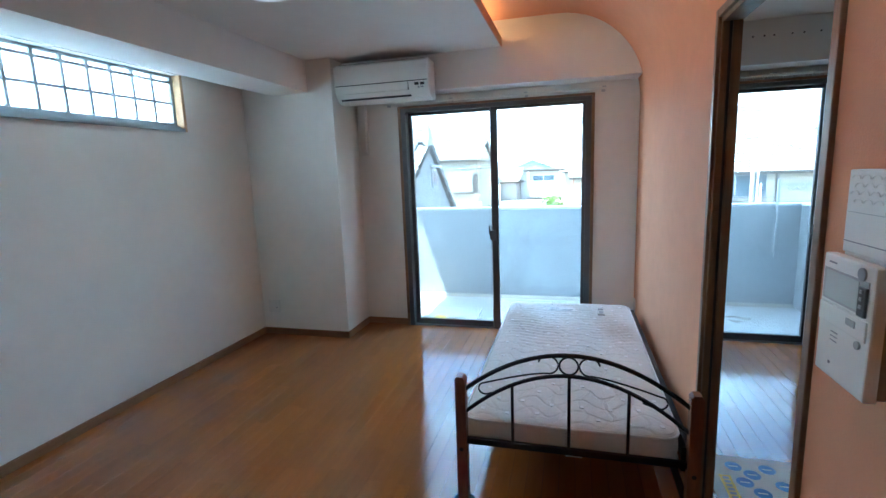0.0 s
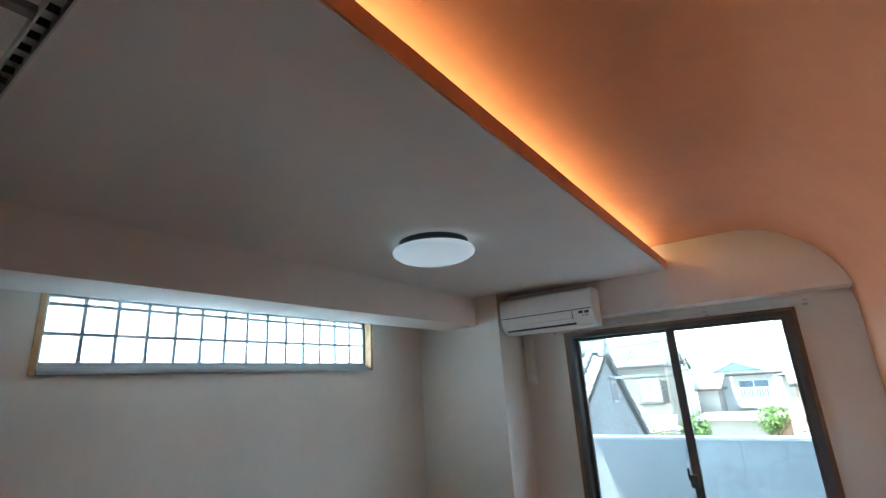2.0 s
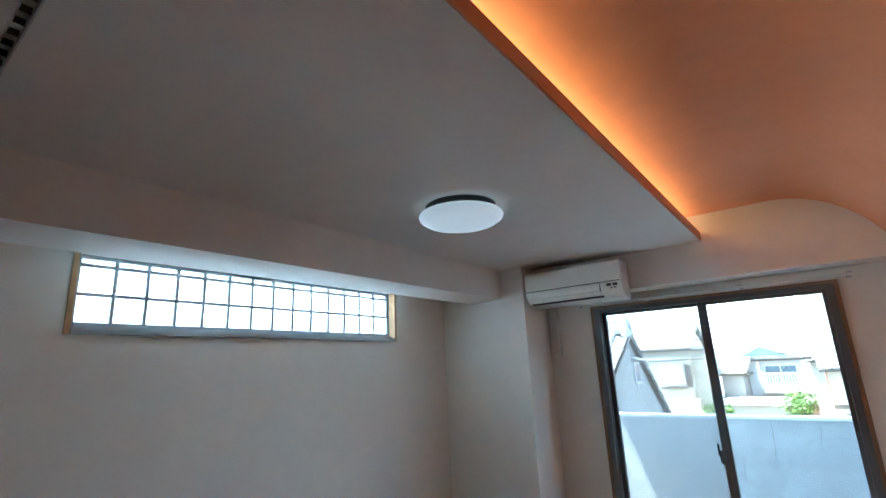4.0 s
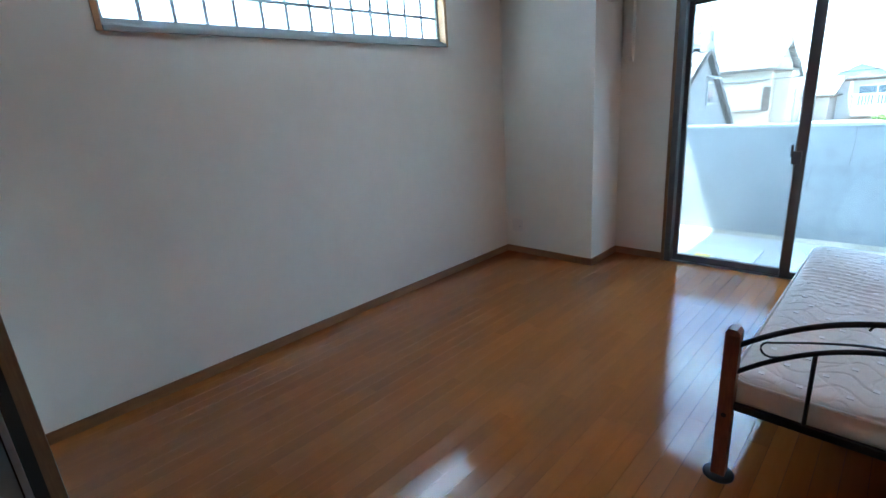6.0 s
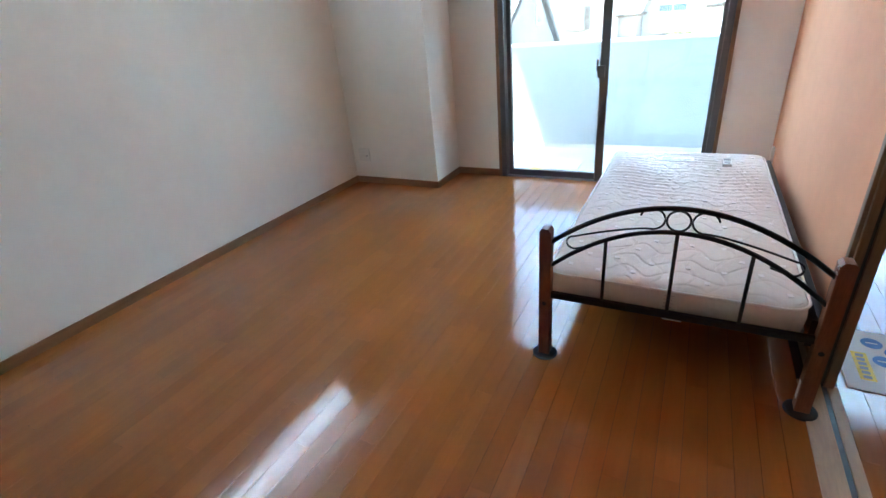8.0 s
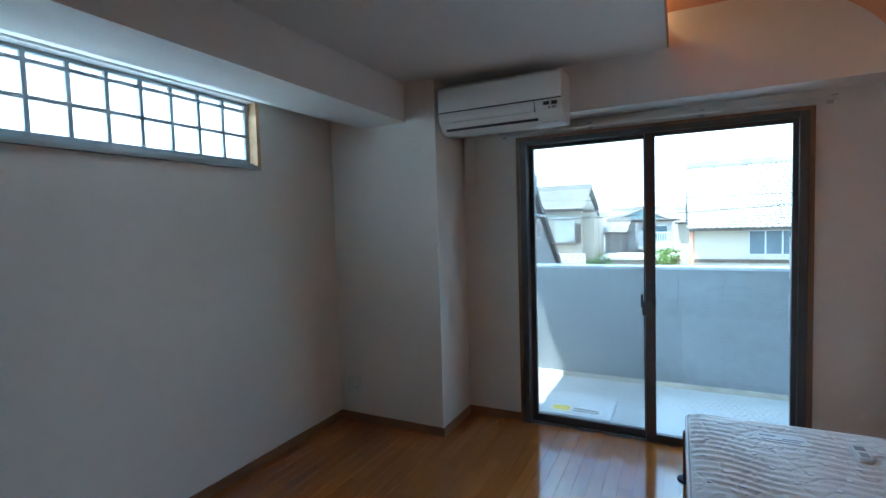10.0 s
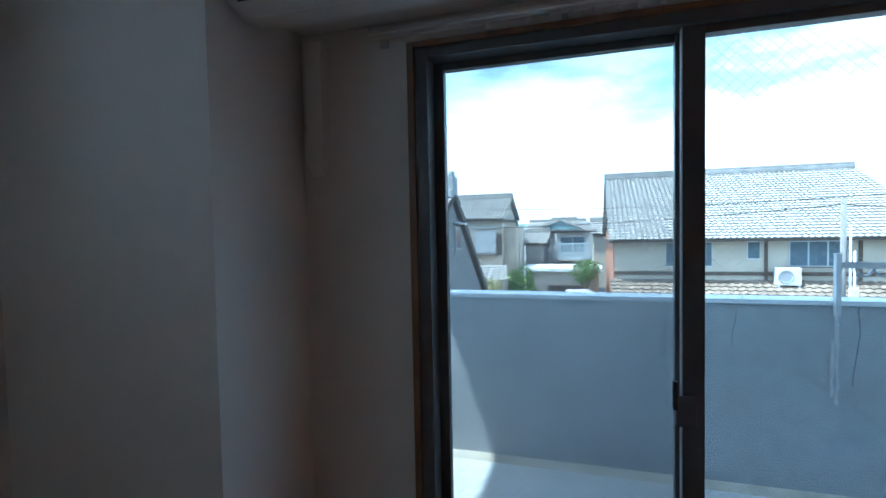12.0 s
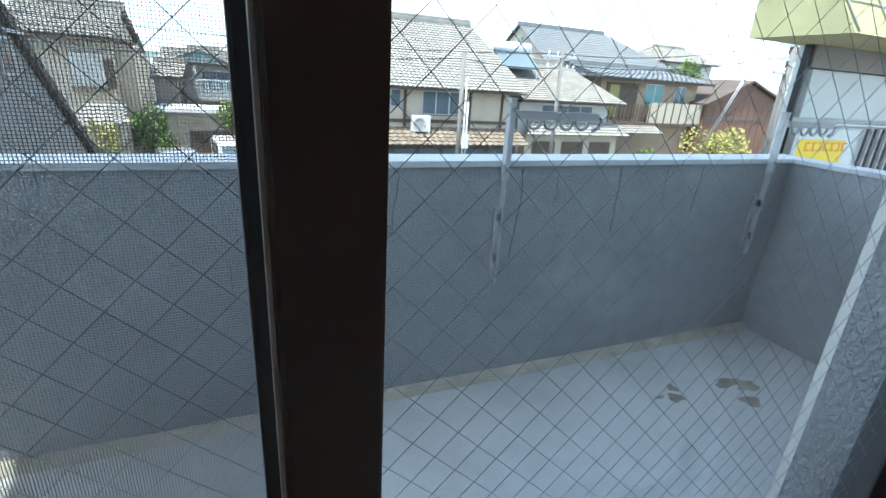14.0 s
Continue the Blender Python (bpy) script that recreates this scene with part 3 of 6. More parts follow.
    # staples in the post's cap and a strip of white tape low on the post
    for z in (0.585, 0.566):
        put("staple", tube([(xr - 0.024, yf - 0.020, z), (xr - 0.030, yf - 0.026, z + 0.012)], 0.002, 6), PLASTIC, None, "small white staple")
    put("tape", boxes((xr - 0.0265, yf - 0.012, 0.06, xr - 0.0238, yf + 0.004, 0.135), bevel=0.0008), PAPER, None, "torn white tape")
    put("head_rail", boxes((xl + 0.02, yh - 0.01, 0.255, xr, yh + 0.01, 0.305), bevel=0.003), BLACK_STEEL)
    for k in range(11):
        y = 2.26 + k * 0.175
        put("slat", boxes((xl + 0.013, y, 0.262, xr - 0.022, y + 0.07, 0.277), bevel=0.002), BED_WOOD)
    return b


bed()


def mattress():
    """Quilted single mattress with rounded corners and piping."""
    x0, x1, y0, y1, z0, z1, rc = 2.372, 3.262, 2.195, 4.075, 0.2775, 0.400, 0.07
    m = thing("mattress", ((x0 + x1) / 2, (y0 + y1) / 2, z0), "off-white quilted mattress with small square motifs on the bed", "mattress")
    o = Vector((-(x0 + x1) / 2, -(y0 + y1) / 2, -z0))

    def outline(inset, n=6):
        pts = []
        for cx, cy, a0 in ((x1 - rc, y1 - rc, 0), (x0 + rc, y1 - rc, 90), (x0 + rc, y0 + rc, 180), (x1 - rc, y0 + rc, 270)):
            for k in range(n + 1):
                a = math.radians(a0 + 90 * k / n)
                pts.append((cx + (rc - inset) * math.cos(a), cy + (rc - inset) * math.sin(a)))
        return pts
    bm = bmesh.new()
    rows = [(0.012, z0), (0.0, z0 + 0.010), (-0.004, (z0 + z1) / 2), (0.0, z1 - 0.014), (0.010, z1 - 0.003)]
    rings = [[bm.verts.new((*p, z)) for p in outline(i)] for i, z in rows]
    for a, b in zip(rings, rings[1:]):
        for k in range(len(a)):
            f = bm.faces.new((a[k], a[(k + 1) % len(a)], b[(k + 1) % len(a)], b[k]))
            f.smooth = True
    bm.faces.new(rings[0][::-1])
    bm.faces.new(rings[-1])
    bmesh.ops.translate(bm, verts=bm.verts, vec=o)
    part("body", bm, FABRIC, m)
    # quilted top: a soft grid with wavy stitched channels
    nx, ny = 190, 400
    bm = bmesh.new()
    grid = []
    top_z = {}
    for j in range(ny + 1):
        row = []
        for i in range(nx + 1):
            x, y = x0 + 0.012 + (x1 - x0 - 0.024) * i / nx, y0 + 0.012 + (y1 - y0 - 0.024) * j / ny
            ex, ey = min(x - x0, x1 - x), min(y - y0, y1 - y)
            if ex < rc and ey < rc:
                d = Vector((rc - ex, rc - ey))
                if d.length > rc - 0.012:
                    d2 = d.normalized() * (rc - 0.012)
                    x += (d.x - d2.x) * (1 if x - x0 < x1 - x else -1)
                    y += (d.y - d2.y) * (1 if y - y0 < y1 - y else -1)
            edge = max(0.0, min(1.0, min(ex, ey) / 0.05))
            nz = noise.noise((x * 4.5, y * 4.5, 2.0))
            wave = y / 0.10 + 0.36 * math.sin(2 * math.pi * x / 0.21 + 3.0 * nz) + 0.35 * nz
            wave2 = x / 0.12 + 0.25 * math.sin(2 * math.pi * y / 0.26) + 0.5 * noise.noise((x * 3, y * 3, 9.0))
            dip = max(math.exp(-((wave - round(wave)) / 0.045) ** 2), 0.6 * math.exp(-((wave2 - round(wave2)) / 0.05) ** 2))
            far = max(0.0, min(1.0, (y - 2.9) / 0.5))
            fold = far * 0.0046 * math.sin(y * 118 + 2.5 * math.sin(x * 7) + 1.5 * math.sin(x * 17)) * (0.6 + 0.4 * math.sin(x * 11 + y * 5))
            z = z1 - 0.002 + edge ** 0.6 * (0.010 - 0.0043 * dip + fold + 0.003 * noise.noise((x * 5, y * 5, 0)))
            row.append(bm.verts.new((x, y, z)))
            top_z[round(x / 0.01), round(y / 0.01)] = z
        grid.append(row)
    for j in range(ny):
        for i in range(nx):
            f = bm.faces.new((grid[j][i], grid[j][i + 1], grid[j + 1][i + 1], grid[j + 1][i]))
            f.smooth = True
    bmesh.ops.translate(bm, verts=bm.verts, vec=o)
    part("quilted_top", bm, FABRIC, m)
    # small woven squares, in staggered rows
    sq = bmesh.new()
    box(sq, -0.009, -0.0105, -0.004, 0.009, 0.0105, 0.0)
    me = bpy.data.meshes.new("motif")
    sq.to_mesh(me)
    sq.free()
    me.materials.append(FABRIC_PIPE)
    rnd = random.Random(6)
    for j in range(17):
        for i in range(7):
            mx, my = x0 + 0.075 + 0.125 * i + (0.06 if j % 2 else 0.0) + rnd.uniform(-0.012, 0.012), y0 + 0.07 + 0.107 * j + rnd.uniform(-0.012, 0.012)
            if mx > x1 - 0.04:
                continue
            mo = new("motif", me)
            mo.parent = m
            mo.matrix_local = Matrix.Translation((mx + o.x, my + o.y, top_z.get((round(mx / 0.01), round(my / 0.01)), z1 + 0.008) + 0.0024 + o.z)) @ Matrix.Rotation(rnd.uniform(-0.15, 0.15), 4, "Z")
    for z, inset in ((z1 - 0.006, -0.002), (z0 + 0.008, -0.002)):
        pts = [(*p, z) for p in outline(inset)]
        bm = tube(pts + pts[:2], 0.0055, 6)
        bmesh.ops.translate(bm, verts=bm.verts, vec=o)
        part("piping", bm, FABRIC_PIPE, m)
    return m


mattress()


# ---- air conditioner ----
def air_conditioner():
    x0, x1, yb, yf, z0, z1 = 0.900, 1.725, YBEAM, 4.07, 2.070, 2.375
    a = thing("air_conditioner", ((x0 + x1) / 2, yb, z0), "white wall-mounted air conditioner above the window", "air conditioner")
    o = Vector((-(x0 + x1) / 2, -yb, -z0))

    def put(pname, bm, material, parent=None, text=""):
        bmesh.ops.translate(bm, verts=bm.verts, vec=o)
        return part(pname, bm, material, parent or a, text)
    prof = [(yb, z0), (yb - 0.10, z0), (yf + 0.055, z0 + 0.02), (yf + 0.012, z0 + 0.075), (yf, z0 + 0.11), (yf + 0.004, z1 - 0.02), (yf + 0.02, z1), (yb, z1)]
    bm = prism(prof, x0, x1, "x")
    bmesh.ops.bevel(bm, geom=[e for e in bm.edges], offset=0.006, segments=2, affect="EDGES")
    body = put("body", bm, PLASTIC)
    put("front_panel", boxes((x0 + 0.004, yf - 0.006, z0 + 0.138, x1 - 0.004, yf + 0.01, z1 - 0.022), bevel=0.004), PLASTIC)
    put("seam", boxes((x0 + 0.01, yf - 0.002, z0 + 0.131, x1 - 0.01, yf + 0.01, z0 + 0.137)), PLASTIC_DARK, body)
    bm = boxes((x0 + 0.05, -0.004, -0.022, x1 - 0.17, 0.004, 0.022), bevel=0.002)
    bmesh.ops.transform(bm, matrix=Matrix.Translation((0, yf + 0.028, z0 + 0.052)) @ Matrix.Rotation(radians(38), 4, "X"), verts=bm.verts)
    put("louvre", bm, PLASTIC, body)
    bm = boxes((x0 + 0.04, -0.004, -0.008, x1 - 0.16, 0.004, 0.008))
    bmesh.ops.transform(bm, matrix=Matrix.Translation((0, yf + 0.047, z0 + 0.027)) @ Matrix.Rotation(radians(38), 4, "X"), verts=bm.verts)
    put("outlet_slot", bm, PLASTIC_DARK, body)
    put("louvre_joint", boxes((x1 - 0.172, yf - 0.001, z0 + 0.066, x1 - 0.168, yf + 0.02, z0 + 0.128)), PLASTIC_DARK, body)
    for dx, w, z, material in ((-0.115, 0.035, 0.098, PLASTIC_DARK), (-0.066, 0.034, 0.097, PLASTIC_DARK), (-0.086, 0.010, 0.076, GREY_PRINT), (-0.064, 0.022, 0.078, GREY_PRINT)):
        put("indicator", boxes((x1 + dx, yf - 0.0035, z0 + z, x1 + dx + w, yf + 0.02, z0 + z + (0.020 if w > 0.03 else 0.009)), bevel=0.001), material, body, "small dark indicator window")
    put("side_label", boxes((x1 - 0.14, yf + 0.075, z0 + 0.006, x1 - 0.02, yf + 0.12, z0 + 0.0125)), PAPER, body, "pale sticker under the edge")
    put("top_grille", boxes((x0 + 0.03, yf + 0.03, z1 - 0.002, x1 - 0.03, yb - 0.01, z1 + 0.003)), PLASTIC_DARK, body, "dark intake grille on top")
    for k in range(18):
        gx = x0 + 0.05 + (x1 - x0 - 0.10) * k / 17
        put("grille_bar", boxes((gx - 0.002, yf + 0.03, z1 + 0.003, gx + 0.002, yb - 0.01, z1 + 0.007)), GREY_PLASTIC, body)
    return a


air_conditioner()
pc = thing("pipe_cover", (0.955, YW, 1.64), "white plastic pipe cover below the air conditioner", "pipe cover")
part("duct", boxes((-0.034, -0.055, 0.14, 0.034, 0, 0.47), bevel=0.008), PLASTIC, pc)
part("joint", boxes((-0.037, -0.058, 0.10, 0.037, 0, 0.15), bevel=0.008), PLASTIC, pc)
part("elbow", prism([(0.0, 0.11), (-0.055, 0.11), (-0.05, 0.04), (-0.02, 0.0), (0.0, 0.0)], -0.030, 0.030, "x"), PLASTIC, pc)

# ---- ceiling lamp ----
lamp = thing("ceiling_lamp", (1.443, 2.363, CZ), "round flat white ceiling lamp, lit", "ceiling lamp")
part("base", lathe([(0.18, -0.035), (0.19, -0.02), (0.19, 0.0), (0.18, 0.0)], (0, 0, 0), 48), PLASTIC_DARK, lamp, "dark rim against the ceiling")
part("shade", lathe([(0.06, -0.112), (0.13, -0.106), (0.19, -0.092), (0.222, -0.070), (0.226, -0.055), (0.218, -0.042), (0.185, -0.036)], (0, 0, 0), 64), LAMP_SHADE, lamp, "white acrylic shade")

# ---- cove tubes ----
for y in (-0.66, 0.56, 1.78, 3.00):
    tb = thing("cove_tube", (2.165, y + 0.6, 2.51), "warm fluorescent tube hidden in the light cove", "tube lamp", group="cove lamps")
    part("tube", tube([(0, -0.592, 0.06), (0, 0.592, 0.06)], 0.015, 10), TUBE, tb)
    part("holder", boxes((-0.02, -0.60, -0.008, 0.02, 0.60, 0.03)), PLASTIC, tb)

# ---- intercom ----
ic = thing("intercom", (X1, 1.252, 1.085), "white wall intercom with a small screen and dark handset", "intercom")
part("back_box", boxes((-0.050, -0.076, 0.0, 0, 0.076, 0.215), bevel=0.003), mat("brown_box_side", (0.30, 0.235, 0.18), 0.6, vary=0.15, scale=8, stretch=(4, 4, 1)), ic, "brown box side")
face = part("face", boxes((-0.064, -0.08, -0.004, -0.044, 0.08, 0.222), bevel=0.004), PLASTIC, ic)
part("bezel", boxes((-0.0655, -0.066, 0.138, -0.0635, 0.072, 0.196), bevel=0.0008), GREY_PLASTIC, face, "grey screen surround")
part("screen", boxes((-0.0668, -0.040, 0.143, -0.0655, 0.062, 0.192)), mat("pale_screen", (0.52, 0.56, 0.54), 0.15), face)
part("key_strip", boxes((-0.069, -0.066, 0.136, -0.0635, -0.044, 0.186), bevel=0.002), PLASTIC_DARK, face, "dark key strip")
for z in (0.150, 0.163, 0.175):
    part("key", boxes((-0.0705, -0.059, z, -0.069, -0.051, z + 0.006)), GREY_PRINT, face)
part("speaker", tube([(-0.067, -0.045, 0.205), (-0.0635, -0.045, 0.205)], 0.011, 20), GREY_PRINT, face, "round grey speaker")
part("print_bar", boxes((-0.0648, 0.035, 0.206, -0.0638, 0.060, 0.209)), GREY_PRINT, face)
part("flap", boxes((-0.0675, -0.072, 0.096, -0.0635, 0.074, 0.132), bevel=0.002), PLASTIC, face)
part("button", boxes((-0.0695, -0.045, 0.112, -0.0675, -0.018, 0.124), bevel=0.001), GREY_PLASTIC, face)
part("knob", tube([(-0.068, -0.052, 0.086), (-0.0635, -0.052, 0.086)], 0.007, 14), GREY_PLASTIC, face)
for k in range(3):
    part("grille_slot", boxes((-0.0648, 0.012, 0.066 + 0.008 * k, -0.0638, 0.034, 0.068 + 0.008 * k)), GREY_PRINT, face)
part("dot", tube([(-0.0655, 0.03, 0.024), (-0.0635, 0.03, 0.024)], 0.003, 10), GREY_PRINT, face)
part("side_hole", tube([(-0.03, -0.0775, 0.17), (-0.03, -0.0755, 0.17)], 0.005, 12), PLASTIC_DARK, ic, "dark screw hole")
# ---- small things in the room ----
rail = thing("curtain_rail", (2.14, YW, 2.08), "slim white curtain rail with runners above the window", "curtain rail")
part("rail", boxes((-0.95, -0.055, 0.0, 0.965, -0.040, 0.012), (-0.95, -0.095, 0.0, 0.965, -0.080, 0.012), bevel=0.002), PLASTIC, rail)
for x in (-0.93, -0.32, 0.32, 0.94):
    part("bracket", boxes((x - 0.015, -0.10, 0.012, x + 0.015, 0.0, 0.020), (x - 0.015, -0.006, -0.012, x + 0.015, 0.0, 0.012)), SILVER, rail)
for k in range(15):
    x = -0.62 + 0.042 * k + 0.02 * math.sin(k * 2.1)
    part("runner", boxes((x - 0.005, -0.053, -0.018, x + 0.005, -0.042, 0.0), bevel=0.002), PLASTIC, rail)
copy_thing(rail, Matrix.Translation((4.58, YW, 2.08)))

socket = thing("wall_socket", (0.125, 4.06, 0.21), "white wall socket plate with cable outlet", "wall socket")
part("plate", boxes((-0.06, -0.008, 0.0, 0.06, 0.0, 0.12), bevel=0.003), PLASTIC, socket)
for z in (0.035, 0.075):
    part("outlet", boxes((-0.045, -0.011, z, -0.010, -0.007, z + 0.02), bevel=0.001), PLASTIC, socket)
part("antenna_jack", tube([(0.03, -0.018, 0.05), (0.03, -0.007, 0.05)], 0.007, 10), SILVER, socket)

vent = thing("vent_cover", (0, 0.535, 1.94), "small grey vent cover high on the wall", "vent cover")
part("plate", boxes((0, -0.06, 0, 0.03, 0.06, 0.145), bevel=0.006), GREY_PLASTIC, vent)
for k in range(5):
    part("slat", boxes((0.028, -0.045, 0.02 + 0.024 * k, 0.034, 0.045, 0.030 + 0.024 * k)), GREY_PRINT, vent)

# steel hanging frame under the ceiling near the entrance
rack = thing("drying_rack", (1.45, 0.493, 2.36), "slotted steel drying rack hung below the ceiling", "drying rack")
for y in (-0.105, 0.025):
    bm = boxes((-1.05, y - 0.016, 0.0, 0.58, y - 0.012, 0.026), (-1.05, y + 0.012, 0.0, 0.58, y + 0.016, 0.026), (-1.05, y - 0.012, 0.022, 0.58, y + 0.012, 0.026))
    r = part("rail", bm, SILVER, rack)
    for k in range(30):
        part("hook", prism([(-1.0 + 0.053 * k, 0.021), (-0.975 + 0.053 * k, 0.021), (-0.980 + 0.053 * k, 0.006), (-0.990 + 0.053 * k, 0.012)], y - 0.010, y + 0.010), PLASTIC_DARK, r)
    part("end_cap", boxes((0.575, y - 0.017, 0.002, 0.602, y + 0.017, 0.029), bevel=0.006), WOOD_TRIM, rack, "brown plastic end cap")
for x in (-0.95, 0.47):
    part("crossbar", boxes((x - 0.014, -0.093, 0.004, x + 0.014, 0.013, 0.022), bevel=0.003), BRONZE, rack)
    for y in (-0.105, 0.025):
        part("hanger", tube([(x, y, 0.028), (x, y, 0.09)], 0.005, 8), SILVER, rack)

holder = thing("paper_holder", (X1, 1.253, 1.308), "white plastic holder with curled printed leaflets", "leaflet holder")
part("box", boxes((-0.035, -0.085, 0.0, 0.0, 0.085, 0.150), bevel=0.003), PLASTIC, holder)
# embossed scale pattern on the upper half, a seam below
for i in range(4):
    for j in range(5):
        y = -0.070 + 0.030 * j + (0.012 if i % 2 else 0.0)
        part("emboss", tube([(-0.0352, y + 0.013 * math.cos(a), 0.092 + 0.014 * i + 0.007 * math.sin(a)) for a in (math.pi * k / 6 for k in range(7))], 0.0011, 5), PLASTIC, holder)
part("seam", boxes((-0.0356, -0.083, 0.020, -0.0346, 0.083, 0.022)), GREY_PRINT, holder)
part("seam", boxes((-0.0356, -0.083, 0.074, -0.0346, 0.083, 0.0748)), GREY_PLASTIC, holder)
bm = bmesh.new()
prev = None
for k in range(9):
    u = k / 8
    a = bm.verts.new((-0.030 - 0.030 * u ** 2, -0.08, 0.012 - 0.075 * u))
    b = bm.verts.new((-0.030 - 0.030 * u ** 2, 0.08, 0.012 - 0.075 * u))
    c = bm.verts.new((-0.0312 - 0.030 * u ** 2, -0.08, 0.012 - 0.075 * u))
    d = bm.verts.new((-0.0312 - 0.030 * u ** 2, 0.08, 0.012 - 0.075 * u))
    if prev:
        for p, q, r, s in ((prev[0], prev[1], b, a), (prev[2], c, d, prev[3])):
            bm.faces.new((p, q, r, s))
    prev = (a, b, c, d)
leaf = part("leaflet", bm, PAPER, holder)
for k in range(5):
    part("print_line", boxes((-0.0625 - 0.006 * k, -0.06, -0.042 - 0.0 * k, -0.061 - 0.006 * k, 0.02, -0.039)) if k < 1 else
         boxes((-0.0375 - 0.004 * k, -0.06, -0.004 - 0.010 * k, -0.034 - 0.004 * k, -0.06 + 0.03 * k, -0.001 - 0.010 * k)), GREY_PRINT, leaf)

# things on the mattress
bk = thing("remote_control", (3.05, 3.81, 0.4085), "small white remote control lying on the mattress", "remote control")
part("body", boxes((-0.025, -0.065, 0.0, 0.025, 0.065, 0.018), bevel=0.004), PLASTIC, bk)
part("screen", boxes((-0.019, 0.015, 0.018, 0.019, 0.055, 0.0195)), GREY_PRINT, bk)
part("keypad", boxes((-0.015, -0.05, 0.018, 0.015, -0.01, 0.0195), bevel=0.0005), GREY_PLASTIC, bk)
lab = thing("mattress_label", (2.77, 3.87, 0.4095), "pale sewn label with grey print on the mattress", "label")
part("patch", boxes((-0.10, -0.05, 0.0, 0.10, 0.05, 0.0012)), PAPER, lab)
for k, (x0, x1) in enumerate(((-0.085, -0.02), (0.005, 0.085), (-0.085, 0.07))):
    part("print_bar", boxes((x0, 0.012 - 0.022 * k, 0.0012, x1, 0.022 - 0.022 * k, 0.0018)), GREY_PRINT, lab)
tag = thing("care_tag", (2.835, 2.19, 0.310), "white paper care tag hanging from the mattress edge", "tag")
part("sheet", boxes((-0.030, -0.006, 0.012, 0.040, -0.004, 0.085)), PAPER, tag)
for k in range(4):
    part("print_bar", boxes((-0.018, -0.0068, 0.020 + 0.016 * k, 0.010 + 0.006 * (k % 2), -0.006, 0.0215 + 0.016 * k)), GREY_PLASTIC, tag)
slip = thing("loose_slip", (2.855, 2.169, 0.2918), "white slip of card poking out under the rail", "card")
part("card", boxes((-0.035, -0.012, 0.0, 0.03, 0.03, 0.002)), PAPER, slip)

# advertising mat on the next room's floor
sheet = thing("floor_mat", (3.693, 2.585, 0.002), "white printed plastic mat with blue discs on the floor", "mat")
part("sheet", boxes((-0.22, -0.225, 0.0, 0.20, 0.19, 0.003), bevel=0.001), PAPER, sheet)
for x, y in ((-0.085, 0.10), (-0.02, 0.045), (-0.07, -0.02), (-0.02, -0.09), (0.06, 0.10), (0.09, -0.02)):
    e = bmesh.new()
    bmesh.ops.create_cone(e, cap_ends=True, segments=24, radius1=0.036, radius2=0.036, depth=0.001)
    bmesh.ops.translate(e, verts=e.verts, vec=(x, y, 0.0037))
    dsc = part("disc", e, BLUE_PRINT, sheet, "printed blue disc")
    part("print_bar", boxes((x - 0.02, y - 0.004, 0.0042, x + 0.02, y + 0.004, 0.0046)), PAPER, dsc)
lb = part("caption", boxes((-0.17, -0.16, 0.003, -0.12, 0.02, 0.0038)), YELLOW_PRINT, sheet, "yellow printed caption")
for k in range(6):
    part("print_bar", boxes((-0.158, -0.15 + 0.028 * k, 0.0038, -0.132, -0.132 + 0.028 * k, 0.0042)), GREY_PRINT, lb)

# screw holes along the next room's beam
for k, x in enumerate((4.06, 4.13, 4.19, 4.30, 4.37, 4.47)):
    sh = thing("screw", (x, YBEAM, 2.33), "dark screw head in the white beam", "screw", group="screws in the beam")
    part("head", tube([(0, -0.003, 0), (0, 0.0, 0)], 0.006, 8), PLASTIC_DARK, sh)

# ---- balcony things ----
hatch = thing("escape_hatch", (1.58, 5.33, BZ), "grey metal escape hatch cover with a printed label", "hatch")
part("lid", boxes((-0.29, -0.27, 0.0, 0.27, 0.24, 0.025), bevel=0.006), COPING, hatch)
hl = part("label_plate", boxes((-0.22, -0.21, 0.025, 0.19, -0.09, 0.0265)), PAPER, hatch, "white label strip")
part("warning_patch", boxes((-0.21, -0.20, 0.0265, -0.07, -0.10, 0.0272)), YELLOW_PRINT, hl, "yellow patch")
for k in range(2):
    part("print_bar", boxes((-0.05, -0.19 + 0.045 * k, 0.0265, 0.17, -0.165 + 0.045 * k, 0.0272)), PLASTIC_DARK, hl)
part("handle", boxes((0.19, 0.13, 0.025, 0.23, 0.17, 0.033), bevel=0.003), SILVER, hatch)


